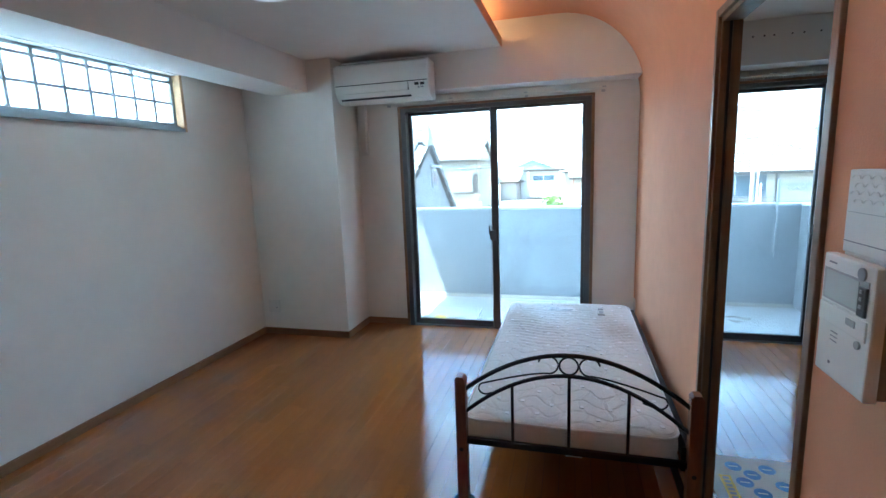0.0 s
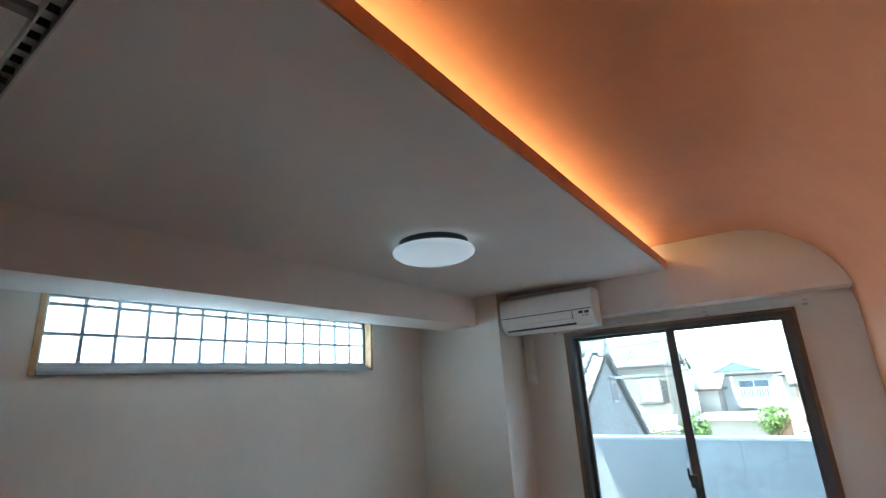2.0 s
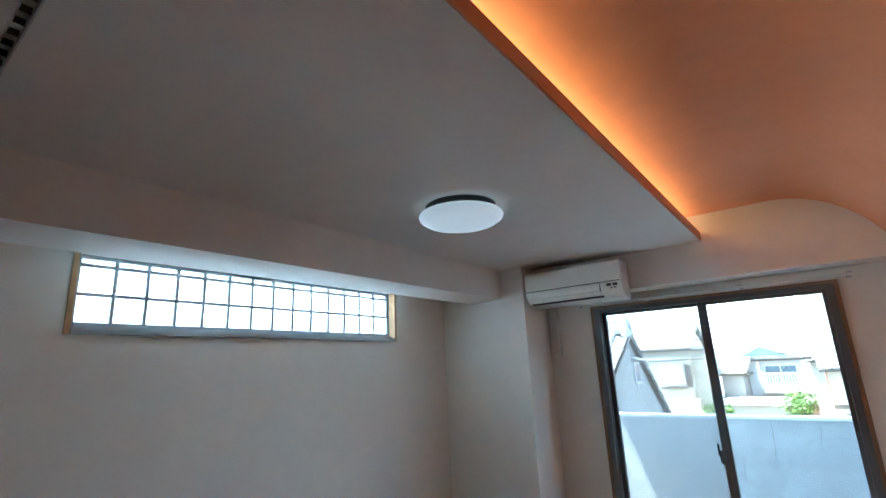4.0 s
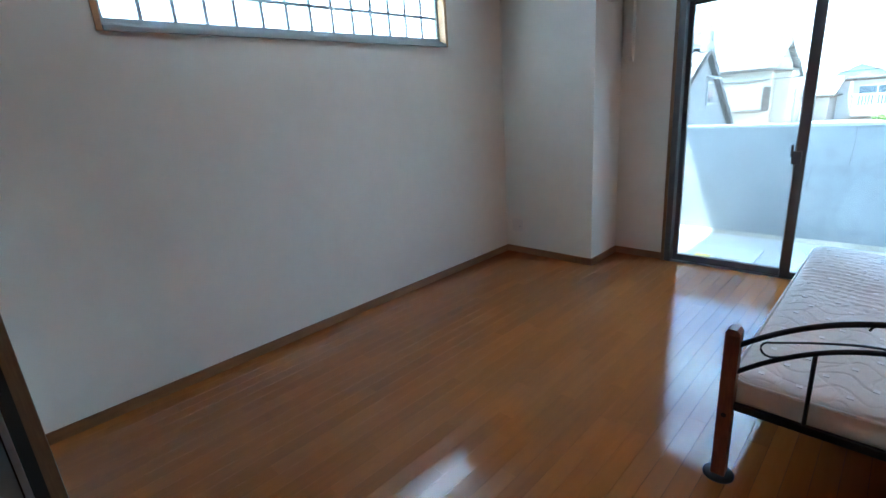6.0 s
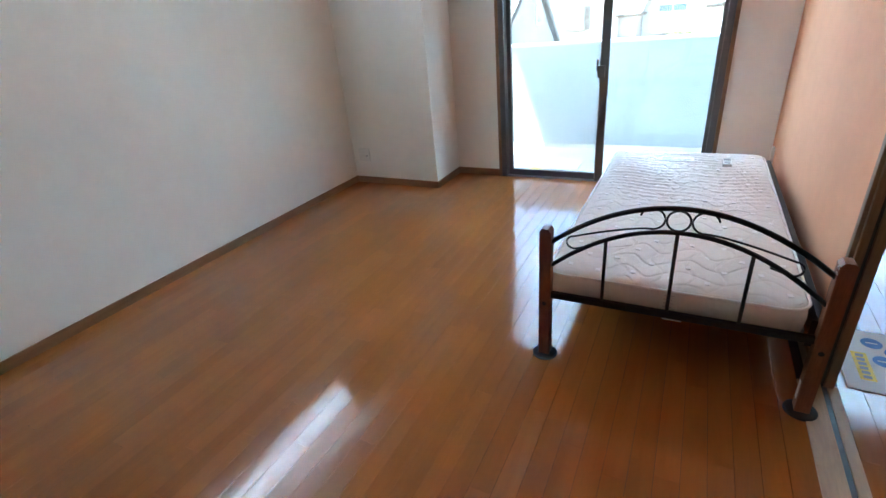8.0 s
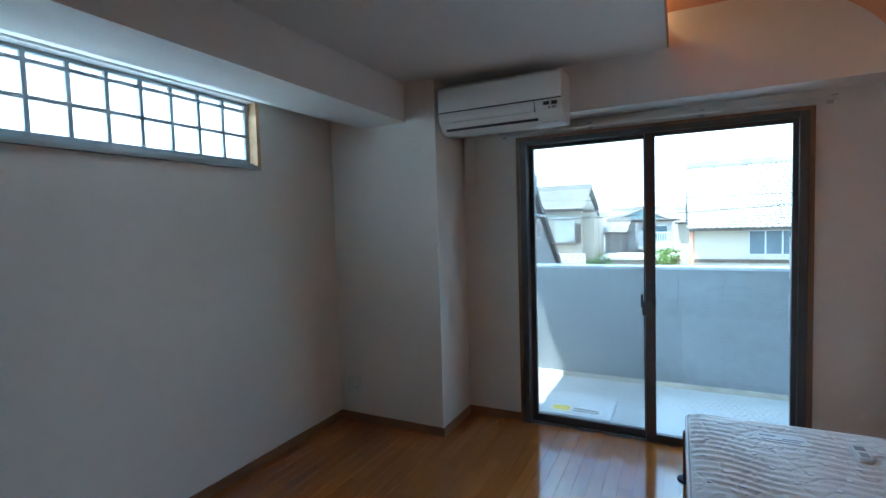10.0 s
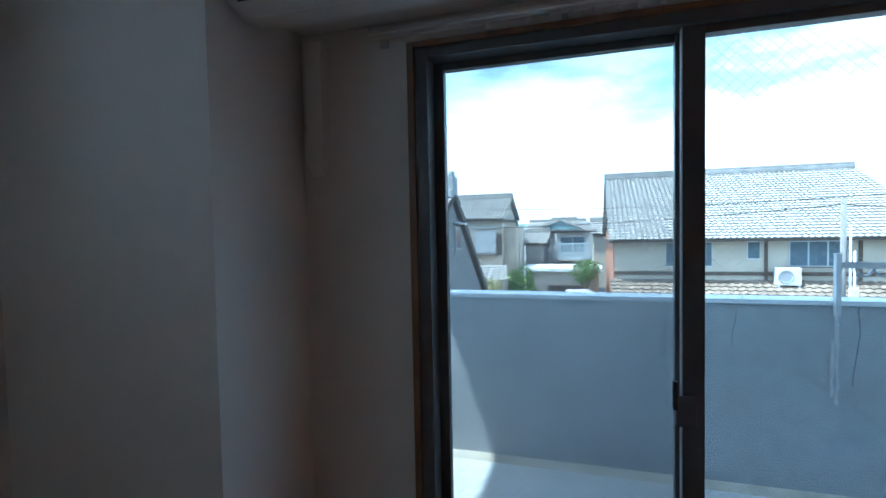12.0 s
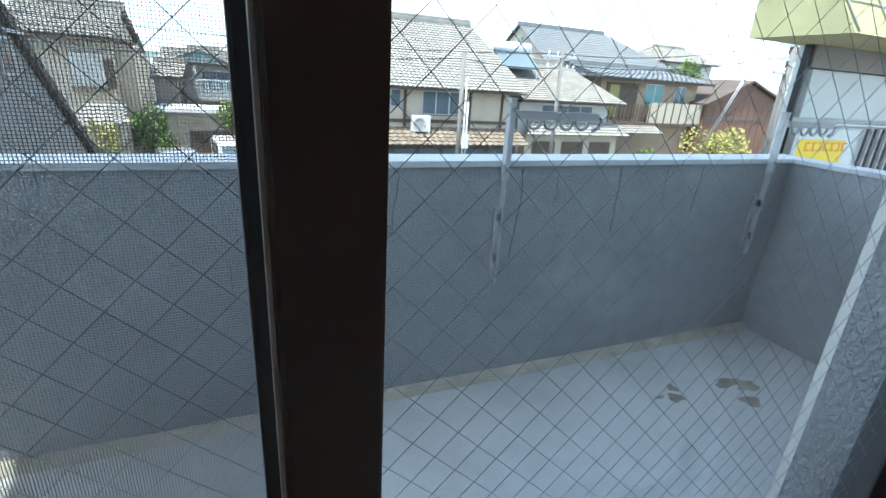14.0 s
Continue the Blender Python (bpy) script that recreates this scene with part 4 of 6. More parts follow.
def pole_bracket(x):
    """Swing arm for laundry poles on a wall plate."""
    t = thing("laundry_bracket", (x, BY, 0.42), "grey metal laundry pole bracket bolted to the parapet", "laundry bracket", group="laundry brackets")
    part("wall_plate", boxes((-0.016, -0.010, 0.03, 0.016, -0.001, 0.36), bevel=0.002), BRACKET, t)
    for z in (0.07, 0.33):
        part("wall_bolt", tube([(0, -0.016, z), (0, -0.010, z)], 0.008, 8), SILVER, t)
    part("standoff", boxes((-0.006, -0.052, 0.10, 0.006, -0.010, 0.14), (-0.006, -0.052, 0.30, 0.006, -0.010, 0.34)), BRACKET, t)
    up = part("upright", boxes((-0.006, -0.056, 0.0, 0.002, -0.050, 0.50), (-0.006, -0.050, 0.0, -0.003, -0.026, 0.50), (-0.014, -0.058, 0.50, 0.012, -0.024, 0.84), bevel=0.0015), BRACKET, t)
    part("cap", boxes((-0.016, -0.060, 0.84, 0.014, -0.022, 0.848), bevel=0.002), GREY_PLASTIC, up)
    for z in (0.10, 0.34, 0.45):
        part("bolt", tube([(0, -0.062, z), (0, -0.054, z)], 0.006, 8), SILVER, up)
    arm = part("arm", boxes((0.02, -0.050, 0.765, 0.46, -0.046, 0.80), (0.02, -0.034, 0.765, 0.46, -0.030, 0.80), bevel=0.001), GREY_PLASTIC, t)
    for k in range(4):
        cx = 0.12 + 0.085 * k
        part("pole_hook", tube([(cx + 0.036 * math.cos(a), -0.040, 0.765 + 0.042 * math.sin(a)) for a in (math.pi + math.pi * j / 8 for j in range(9))], 0.0075, 6), GREY_PLASTIC, arm)
    part("tip", tube([(0.45, -0.04, 0.79), (0.485, -0.04, 0.775), (0.475, -0.04, 0.735), (0.44, -0.04, 0.72)], 0.010, 8), GREY_PLASTIC, arm)
    return t


pole_bracket(3.20)
pole_bracket(4.97)

# cracks, drips and dirt on the balcony
def patch(name, cx, cy, rx, ry, z, seed, label, n=40):
    rnd = random.Random(seed)
    bm = bmesh.new()
    top = [bm.verts.new((cx + rx * math.cos(a) * k, cy + ry * math.sin(a) * k, z + 0.0012)) for a, k in ((2 * math.pi * i / n, 0.97 + 0.16 * math.sin(3 * 2 * math.pi * i / n + seed) + 0.09 * math.sin(5 * 2 * math.pi * i / n + 2 * seed) + rnd.uniform(-0.04, 0.04)) for i in range(n))]
    bot = [bm.verts.new((v.co.x, v.co.y, z - 0.002)) for v in top]
    bm.faces.new(top)
    for i in range(n):
        bm.faces.new((bot[i], bot[(i + 1) % n], top[(i + 1) % n], top[i]))
    return tagged(part(name, bm, STAIN), label, "dirt", kind="structure")


for k, (x, y, rx, ry) in enumerate(((4.50, 5.70, 0.10, 0.035), (4.58, 5.64, 0.07, 0.04), (4.47, 5.545, 0.055, 0.045), (4.10, 5.69, 0.045, 0.035), (4.15, 5.76, 0.025, 0.035), (4.02, 5.72, 0.03, 0.012))):
    patch("dirt_stain", x, y, rx, ry, BZ, 3 + 2 * k, "dried brown dirt patch on the balcony floor" if k < 3 else "faint dirt patch on the balcony floor")
setting("gutter_fillet", prism([(BY, BZ), (BY - 0.055, BZ), (BY, BZ + 0.035)], BX0, BX1, "x"), mat("mortar_fillet", (0.46, 0.43, 0.36), 0.9, vary=0.2, scale=6, bump=0.4), "mortar fillet at the parapet's foot with yellowed dirt", "fillet")
CRACK = mat("drip_streak", (0.11, 0.11, 0.115), 0.9, vary=0.2, scale=9)
rnd = random.Random(11)
for x, z0, z1, w in ((2.335, 0.62, 0.957, 0.0016), (3.32, 0.52, 0.965, 0.0022), (3.52, 0.80, 0.94, 0.0018), (3.90, 0.62, 0.955, 0.0024), (4.48, 0.69, 0.96, 0.0018),
                     (1.86, 0.86, PZ, 0.0014), (2.72, 0.70, 0.93, 0.0014), (4.22, 0.78, 0.965, 0.0018), (2.05, 0.40, 0.60, 0.0012)):
    n, dx = 14, 0.0
    pts = []
    for k in range(n + 1):
        pts.append((x + dx, BY - 0.0005, z1 + (z0 - z1) * k / n))
        dx += rnd.uniform(-0.006, 0.0045)
    setting("streak", tube(pts, w, 4), CRACK, "thin dark crack running down the parapet", "crack")

blk = thing("concrete_block", (0.71, 5.40, BZ), "pale concrete block on the balcony floor", "block")
part("block", boxes((-0.08, -0.10, 0.0, 0.08, 0.15, 0.25), bevel=0.008), COPING, blk)


# ---- the town outside ----
GZ = -3.0
GROUND = mat("town_ground", (0.13, 0.128, 0.125), 0.95, vary=0.2, scale=0.3)
TILE = mat("roof_tile", (0.24, 0.23, 0.213), 0.72, vary=0.22, scale=3.0, island=0.0, bump=0.1, bump_scale=30)
TILE_SILVER = mat("silver_roof_tile", (0.31, 0.308, 0.30), 0.6, vary=0.16, scale=2.4, bump=0.12, bump_scale=30, obj_random=0.12)
TILE_OLD = mat("old_roof_tile", (0.235, 0.222, 0.20), 0.75, vary=0.26, scale=2.6, bump=0.1, bump_scale=30)
TILE_BROWN = mat("brown_roof_tile", (0.18, 0.145, 0.112), 0.75, vary=0.35, scale=2.6)
TILE_BLUE = mat("blue_grey_roof_tile", (0.155, 0.168, 0.178), 0.6, vary=0.2, scale=2.2)
PLASTER = mat("cream_plaster", (0.46, 0.405, 0.32), 0.9, vary=0.10, scale=0.8, dark=(0.35, 0.295, 0.225), dark_at=-0.05)
PLASTER_W = mat("white_plaster", (0.48, 0.47, 0.445), 0.9, vary=0.08, scale=0.8)
DARK_WALL = mat("dark_mortar_wall", (0.23, 0.215, 0.20), 0.95, vary=0.12, scale=1.0, bump=0.3)
TIMBER = mat("dark_timber", (0.10, 0.075, 0.055), 0.8, vary=0.2, scale=2)
BRICK = mat("red_brown_board", (0.42, 0.20, 0.12), 0.85, vary=0.15, scale=1.5)
TAN = mat("tan_board_wall", (0.36, 0.27, 0.19), 0.85, vary=0.12, scale=1.2)
SHED = mat("rust_brown_sheet", (0.16, 0.085, 0.06), 0.75, vary=0.12, scale=1.2)
PANE = mat("house_window_pane", (0.10, 0.13, 0.15), 0.08)
TEAL = mat("teal_window_pane", (0.12, 0.16, 0.18), 0.15)
TEAL_PANE = mat("teal_reflecting_pane", (0.10, 0.24, 0.25), 0.12)
RAIL_PAINT = mat("pale_blue_rail_paint", (0.48, 0.57, 0.62), 0.5, vary=0.08, scale=3)
ALU = mat("house_aluminium", (0.50, 0.51, 0.52), 0.4, 0.5)
CONCRETE = mat("pole_concrete", (0.18, 0.175, 0.165), 0.9, vary=0.1, scale=2)
LEAF = mat("leaf_green", (0.11, 0.18, 0.04), 0.6, island=0.45)
LEAF_Y = mat("leaf_yellow", (0.32, 0.30, 0.10), 0.6, island=0.4)
CANVAS = mat("green_awning", (0.35, 0.345, 0.19), 0.8, vary=0.12, scale=1.5)
PANEL = mat("pale_panel", (0.62, 0.64, 0.63), 0.6, vary=0.05, scale=1.0)
CAR_WHITE = mat("car_white", (0.75, 0.76, 0.77), 0.25, coat=0.8)
CAR_GREY = mat("car_grey", (0.35, 0.37, 0.40), 0.25, 0.4, coat=0.8)
setting("ground", boxes((-700, -300, GZ - 0.3, 700, 1400, GZ)), GROUND, "grey asphalt and yards between the houses", "ground")


def tiled(bm, a, b, c, d, tw, tl, h=0.075, step=0.04):
    """A tiled slope between the eave a-b and the top c-d (c above a): waves across, a step at every course."""
    a, b, c, d = (Vector(p) for p in (a, b, c, d))
    cols = max(2, round(max((b - a).length, (d - c).length) / tw))
    rows = max(2, round(((c - a).length + (d - b).length) / 2 / tl))
    nrm = (b - a).cross(c - a)
    if nrm.length < 1e-6:
        nrm = (b - a).cross(d - a)
    nrm.normalize()
    if nrm.z < 0:
        nrm.negate()
    shape = (0.0, -0.75, -1.0, -0.45)
    n = cols * 4
    for r in range(rows):
        u0, u1 = r / rows, (r + 1) / rows
        lines = []
        for u, lift in ((u0, step), (u1, 0.0), (u1, -0.02)):
            l, q = a.lerp(c, u), b.lerp(d, u)
            lines.append([bm.verts.new(l.lerp(q, i / n) + nrm * (lift + h * (0.6 + 0.6 * shape[i % 4]))) for i in range(n + 1)])
        # front lip of the course
        lip = [bm.verts.new(v.co - nrm * (step + 0.012)) for v in lines[0]]
        for i in range(n):
            bm.faces.new((lines[0][i], lines[0][i + 1], lines[1][i + 1], lines[1][i]))
            bm.faces.new((lip[i], lip[i + 1], lines[0][i + 1], lines[0][i]))
    return bm


def opening(parent, x0, x1, z0, z1, y, material=PANE, bars=1, name="window"):
    """A window in a wall that faces the balcony; y is the wall's face."""
    w = part(name, boxes((x0, y - 0.03, z0, x1, y + 0.02, z1)), ALU, parent)
    n = bars + 1
    for k in range(n):
        a, b = x0 + (x1 - x0) * k / n, x0 + (x1 - x0) * (k + 1) / n
        part("pane", boxes((a + 0.04, y - 0.036, z0 + 0.05, b - 0.02, y - 0.031, z1 - 0.05)), material, w)
    return w


def house(label, x0, x1, y0, y1, eave, ridge, wall_mat, roof_mat, over=0.55, hip_l=0.0, hip_r=0.0, tw=0.30, tl=0.28, name="house", side_mat=None):
    """A house with its ridge along x; hip_l and hip_r shorten the ridge at either end."""
    h = thing(name, ((x0 + x1) / 2, y0, GZ), label, "house")
    o = Vector((-(x0 + x1) / 2, -y0, -GZ))
    ym = (y0 + y1) / 2
    slope = (ridge - eave) / (ym - y0 + over)

    def put(pname, bm, material, parent=None, text=""):
        bmesh.ops.translate(bm, verts=bm.verts, vec=o)
        return part(pname, bm, material, parent or h, text)
    top = eave + slope * over - 0.08
    if hip_l or hip_r:
        put("wall", boxes((x0, y0, GZ, x1, y1, top)), wall_mat)
    else:
        put("wall", prism([(y0, GZ), (y1, GZ), (y1, top), (ym, ridge - 0.12), (y0, top)], x0, x1, "x"), wall_mat)
    for hip, e, s in ((hip_l, x0, 1), (hip_r, x1, -1)):
        if (hip_l or hip_r) and not hip:
            put("gable", prism([(y0, top + 0.001), (y1, top + 0.001), (ym, ridge - 0.12)], min(e, e + s * 0.2), max(e, e + s * 0.2), "x"), wall_mat)
    if side_mat:
        put("side_wall", boxes((x0 - 0.05, y0 - 0.02, GZ, x0 - 0.001, y1, top)), side_mat)
    xa, xb = x0 - (over if hip_l else 0.25), x1 + (over if hip_r else 0.25)
    bm = bmesh.new()
    tiled(bm, (xa, y0 - over, eave), (xb, y0 - over, eave), (xa + hip_l, ym, ridge), (xb - hip_r, ym, ridge), tw, tl)
    roof = put("roof", bm, roof_mat)
    bm = bmesh.new()
    tiled(bm, (xb, y1 + over, eave), (xa, y1 + over, eave), (xb - hip_r, ym, ridge), (xa + hip_l, ym, ridge), tw * 1.5, tl * 1.5)
    put("roof", bm, roof_mat)
    for hip, xe, s in ((hip_l, xa, 1), (hip_r, xb, -1)):
        if hip:
            bm = bmesh.new()
            p, q, t = (xe, y1 + over, eave), (xe, y0 - over, eave), (xe + s * hip, ym, ridge)
            if s < 0:
                p, q = q, p
            tiled(bm, p, q, t, (t[0], t[1] + 0.001, t[2]), tw, tl)
            put("roof", bm, roof_mat)
    # soffit closes the roof from below
    put("soffit", boxes((xa + 0.03, y0 - over + 0.03, eave - 0.10, xb - 0.03, y1 + over - 0.03, eave - 0.02)), TIMBER)
    put("ridge_cap", boxes((xa + hip_l, ym - 0.14, ridge - 0.02, xb - hip_r, ym + 0.14, ridge + 0.16), (xa + hip_l, ym - 0.09, ridge + 0.16, xb - hip_r, ym + 0.09, ridge + 0.28), bevel=0.03), roof_mat)
    return h, put


# long tiled house with two storeys and a skirt roof
hA, put = house("old two-storey house with grey tiled roof and cream walls", 2.95, 13.4, 24.0, 32.0, 0.92, 3.85, PLASTER, TILE, over=0.6, hip_r=1.0, tw=0.21, tl=0.215, side_mat=BRICK)
oA = Vector((-(2.95 + 13.4) / 2, -24.0, -GZ))
def at_house(ob, o):
    ob.data.transform(Matrix.Translation(o))
    for ch in ob.children:
        at_house(ch, o)
    return ob
for x0, x1, z0, z1, mt, bars in ((4.9, 6.6, -0.20, 0.82, PANE, 2), (7.8, 8.25, 0.10, 0.82, PANE, 0), (9.2, 11.05, -0.18, 0.82, PANE, 2)):
    at_house(opening(hA, x0, x1, z0, z1, 24.0, mt, bars), oA)
for x in (8.45, 11.45, 13.05):
    put("timber_post", boxes((x - 0.06, 23.96, -0.8, x + 0.06, 24.0, 0.8)), TIMBER)
put("timber_beam", boxes((2.95, 23.95, -0.52, 13.4, 23.998, -0.38)), TIMBER)
put("balcony_rail", boxes((9.1, 23.80, -0.42, 11.2, 23.84, -0.36), (9.1, 23.80, -0.20, 11.2, 23.84, -0.16)), TIMBER)
bm = bmesh.new()
tiled(bm, (2.75, 22.7, -1.30), (13.9, 22.7, -1.30), (2.75, 24.0, -0.72), (13.9, 24.0, -0.72), 0.30, 0.28)
put("skirt_roof", bm, TILE_BROWN, text="low brown tiled skirt roof")
put("shop_front", boxes((3.1, 23.3, GZ, 13.3, 23.98, -1.25)), TIMBER)
for k in range(9):
    put("shop_pane", boxes((3.5 + 1.08 * k, 23.27, GZ + 0.4, 4.4 + 1.08 * k, 23.299, -1.5)), PANE)
ou = thing("outdoor_unit", (9.03, 23.6, -0.92), "white outdoor air conditioning unit on the skirt roof", "outdoor unit")
part("case", boxes((-0.40, -0.15, 0.08, 0.40, 0.15, 0.74), bevel=0.02), PANEL, ou)
part("fan_grille", tube([(-0.10 + 0.24 * math.cos(a), -0.16, 0.41 + 0.24 * math.sin(a)) for a in (2 * math.pi * k / 24 for k in range(25))], 0.02, 6), GREY_PLASTIC, ou)
part("fan", tube([(-0.10, -0.155, 0.41), (-0.10, -0.15, 0.41)], 0.20, 20), GREY_PRINT, ou)
for x in (-0.33, 0.33):
    part("stand", boxes((x - 0.03, -0.17, -0.12, x + 0.03, 0.17, 0.08)), ALU, ou)

# lower wing to its right
hB, put = house("lower tiled house wing with white walls", 14.35, 19.6, 24.6, 30.5, 0.62, 2.35, PLASTER_W, TILE_OLD, over=0.6, hip_r=1.6, tw=0.21, tl=0.215)
oB = Vector((-(14.35 + 19.6) / 2, -24.6, -GZ))
at_house(opening(hB, 15.6, 18.6, 0.05, 0.45, 24.6, PANE, 3), oB)
bm = bmesh.new()
tiled(bm, (14.3, 23.6, -0.92), (20.4, 23.6, -0.92), (14.9, 24.6, -0.32), (19.8, 24.6, -0.32), 0.30, 0.28)
put("skirt_roof", bm, TILE, text="low grey tiled skirt roof")
put("ground_floor", boxes((14.5, 24.0, GZ, 20.0, 24.59, -0.95)), PLASTER)
for k in range(3):
    put("shutter", boxes((14.9 + 1.7 * k, 23.97, GZ + 0.3, 16.2 + 1.7 * k, 23.999, -1.25)), TIMBER)
# solar water heater on the roof
heater = thing("solar_heater", (14.9, 26.6, 2.05), "rooftop solar water heater with white tank", "solar heater")
part("tank", tube([(-1.1, 0.35, 0.95), (1.05, 0.35, 0.95)], 0.26, 14), CAR_WHITE, heater)
part("collector", prism([(-0.9, -0.05), (0.35, 0.72), (0.35, 0.80), (-0.9, 0.03)], -1.0, 1.0, "x"), TEAL, heater)
for x in (-0.9, 0.9):
    part("leg", tube([(x, 0.35, -0.6), (x, 0.35, 0.75)], 0.03, 6), ALU, heater)
    part("strut", tube([(x, -0.85, -0.75), (x, -0.85, 0.0)], 0.03, 6), ALU, heater)

# big house behind
hC, put = house("large house behind with blue-grey tiled roof and cream gable", 22.6, 34.5, 36.0, 43.0, 3.05, 5.55, PLASTER, TILE_BLUE, over=0.6, hip_r=4.5, tw=0.36, tl=0.34)
oC = Vector((-(22.6 + 34.5) / 2, -36.0, -GZ))
put("gable_window", boxes((22.55, 39.0, 4.0, 22.599, 39.6, 4.7)), PANE)
put("lower_roof", boxes((21.5, 34.6, 2.55, 36.0, 36.2, 2.75)), TILE_BLUE)
at_house(opening(hC, 24.5, 28.0, 0.4, 2.0, 36.0, PANE, 2), oC)

# house with a wooden balcony
hD, put = house("two-storey house with timber balcony and teal window", 20.9, 28.3, 27.0, 33.0, 1.95, 2.6, TAN, TILE_BLUE, over=0.7, hip_l=0.6, hip_r=0.6, tw=0.4, tl=0.4)
oD = Vector((-(20.9 + 28.3) / 2, -27.0, -GZ))
at_house(opening(hD, 24.2, 25.6, 0.55, 1.75, 27.0, TEAL_PANE, 1), oD)
at_house(opening(hD, 26.5, 27.4, 0.55, 1.7, 27.0, PANE, 1), oD)
put("recess", boxes((21.3, 26.95, -0.3, 23.6, 26.999, 1.7)), TIMBER)
put("curtain", boxes((21.5, 26.90, -0.2, 22.2, 26.949, 1.6)), LEAF_Y)
put("balcony_panel", boxes((24.0, 26.2, -0.40, 28.3, 26.26, 0.75)), PLASTER)
for k in range(8):
    put("balcony_slat", boxes((24.0 + 0.6 * k, 26.17, -0.40, 24.06 + 0.6 * k, 26.199, 0.75)), TIMBER)
put("balcony_floor", boxes((21.0, 26.2, -0.55, 28.3, 26.99, -0.40)), TIMBER)
for k in range(10):
    put("rail_bar", boxes((21.1 + 0.28 * k, 26.2, -0.4, 21.16 + 0.28 * k, 26.24, 0.6)), TIMBER)
bm = bmesh.new()
tiled(bm, (20.0, 25.4, -0.95), (24.6, 25.4, -0.95), (20.0, 26.6, -0.45), (24.6, 26.6, -0.45), 0.3, 0.28)
put("porch_roof", bm, TILE)

# near house with the gable end
GX = -1.05
hG = thing("house", (GX - 6, 13.2, GZ), "neighbouring house with silver-grey tiled roof and dark gable wall", "house")
oG = Vector((-(GX - 6), -13.2, -GZ))
def gput(pname, bm, material, parent=None, text=""):
    bmesh.ops.translate(bm, verts=bm.verts, vec=oG)
    return part(pname, bm, material, parent or hG, text)
gr, gs, ye0, ye1 = 2.28, 0.60, 8.2, 18.4
ze0, ze1 = gr - gs * (13.2 - ye0), gr - 0.78 * (ye1 - 13.2)
gput("wall", prism([(ye0 + 0.5, GZ), (ye1 - 0.5, GZ), (ye1 - 0.5, ze1 + 0.2), (13.2, gr - 0.10), (ye0 + 0.5, ze0 + 0.2)], GX - 13.0, GX, "x"), DARK_WALL)
gput("gable_window", boxes((GX, 13.45, 0.98, GX + 0.03, 13.95, 1.52)), ALU)
gput("gable_pane", boxes((GX + 0.03, 13.50, 1.03, GX + 0.035, 13.90, 1.47)), PANE)
gput("window_hood", prism([(GX, 1.62), (GX + 0.17, 1.57), (GX + 0.17, 1.60), (GX, 1.66)], 13.35, 14.05), ALU)
GTW, GTL = 0.27, 0.26
far = bmesh.new()
tiled(far, (GX - 5.2, ye0, ze0), (GX - 13.2, ye0, ze0), (GX - 5.2, 13.2, gr), (GX - 13.2, 13.2, gr), GTW, GTL, h=0.06)
tiled(far, (GX + 0.12, ye1, ze1), (GX - 13.2, ye1, ze1), (GX + 0.12, 13.2, gr), (GX - 13.2, 13.2, gr), 0.5, 0.5)
tiled(far, (GX - 0.72, ye0, ze0), (GX - 5.2, ye0, ze0), (GX - 0.72, 9.2, ze0 + gs * 1.0), (GX - 5.2, 9.2, ze0 + gs * 1.0), GTW, GTL, h=0.06)
tagged(gput("far_tiles", far, TILE_SILVER), kind="stuff")
gput("roof_deck", prism([(ye0, ze0 - 0.06), (13.2, gr - 0.06), (ye1, ze1 - 0.06), (ye1, ze1 - 0.12), (13.2, gr - 0.12), (ye0, ze0 - 0.12)], GX - 13.2, GX + 0.12, "x"), TIMBER)
gput("ridge_wall", boxes((GX - 13.2, 13.0, gr - 0.02, GX - 0.05, 13.4, gr + 0.10), (GX - 13.2, 13.03, gr + 0.13, GX - 0.05, 13.37, gr + 0.20), (GX - 13.2, 13.06, gr + 0.20, GX - 0.05, 13.34, gr + 0.27), bevel=0.015), TILE_SILVER)
gput("ridge_plaster", boxes((GX - 13.2, 12.985, gr + 0.09, GX - 0.05, 13.415, gr + 0.13)), PLASTER_W, text="white plaster line under the ridge")
gput("ridge_crown", tube([(GX - 13.2, 13.2, gr + 0.31), (GX + 0.0, 13.2, gr + 0.31)], 0.075, 10), TILE_SILVER)
orn = gput("ridge_end", boxes((GX - 0.06, 13.0, gr - 0.05, GX + 0.12, 13.4, gr + 0.36), (GX - 0.04, 12.90, gr - 0.12, GX + 0.10, 13.5, gr + 0.06), (GX - 0.03, 13.12, gr + 0.36, GX + 0.09, 13.28, gr + 0.48), bevel=0.03), TILE_SILVER, text="moulded ridge-end tile")
gput("disc", tube([(GX + 0.12, 13.2, gr + 0.2), (GX + 0.15, 13.2, gr + 0.2)], 0.09, 14), TILE_SILVER, orn)
for dx in (-0.62, -0.30):
    n = 18
    for k in range(n):
        y0 = ye0 + (13.1 - ye0) * k / n
        y1 = ye0 + (13.1 - ye0) * (k + 1) / n + 0.03
        gput("verge_roll", tube([(GX + dx, y0, gr - gs * (13.2 - y0) + 0.075), (GX + dx, y1, gr - gs * (13.2 - y1) + 0.055)], 0.085, 8), TILE_SILVER)
ant = thing("tv_antenna", (GX - 3.5, 13.3, gr + 0.25), "thin rooftop television antenna", "antenna")
part("mast", tube([(0, 0, 0), (0, 0, 0.9)], 0.012, 6), ALU, ant)
for k in range(4):
    part("element", tube([(-0.25 + 0.03 * k, 0, 0.55 + 0.1 * k), (0.25 - 0.03 * k, 0, 0.55 + 0.1 * k)], 0.006, 5), ALU, ant)

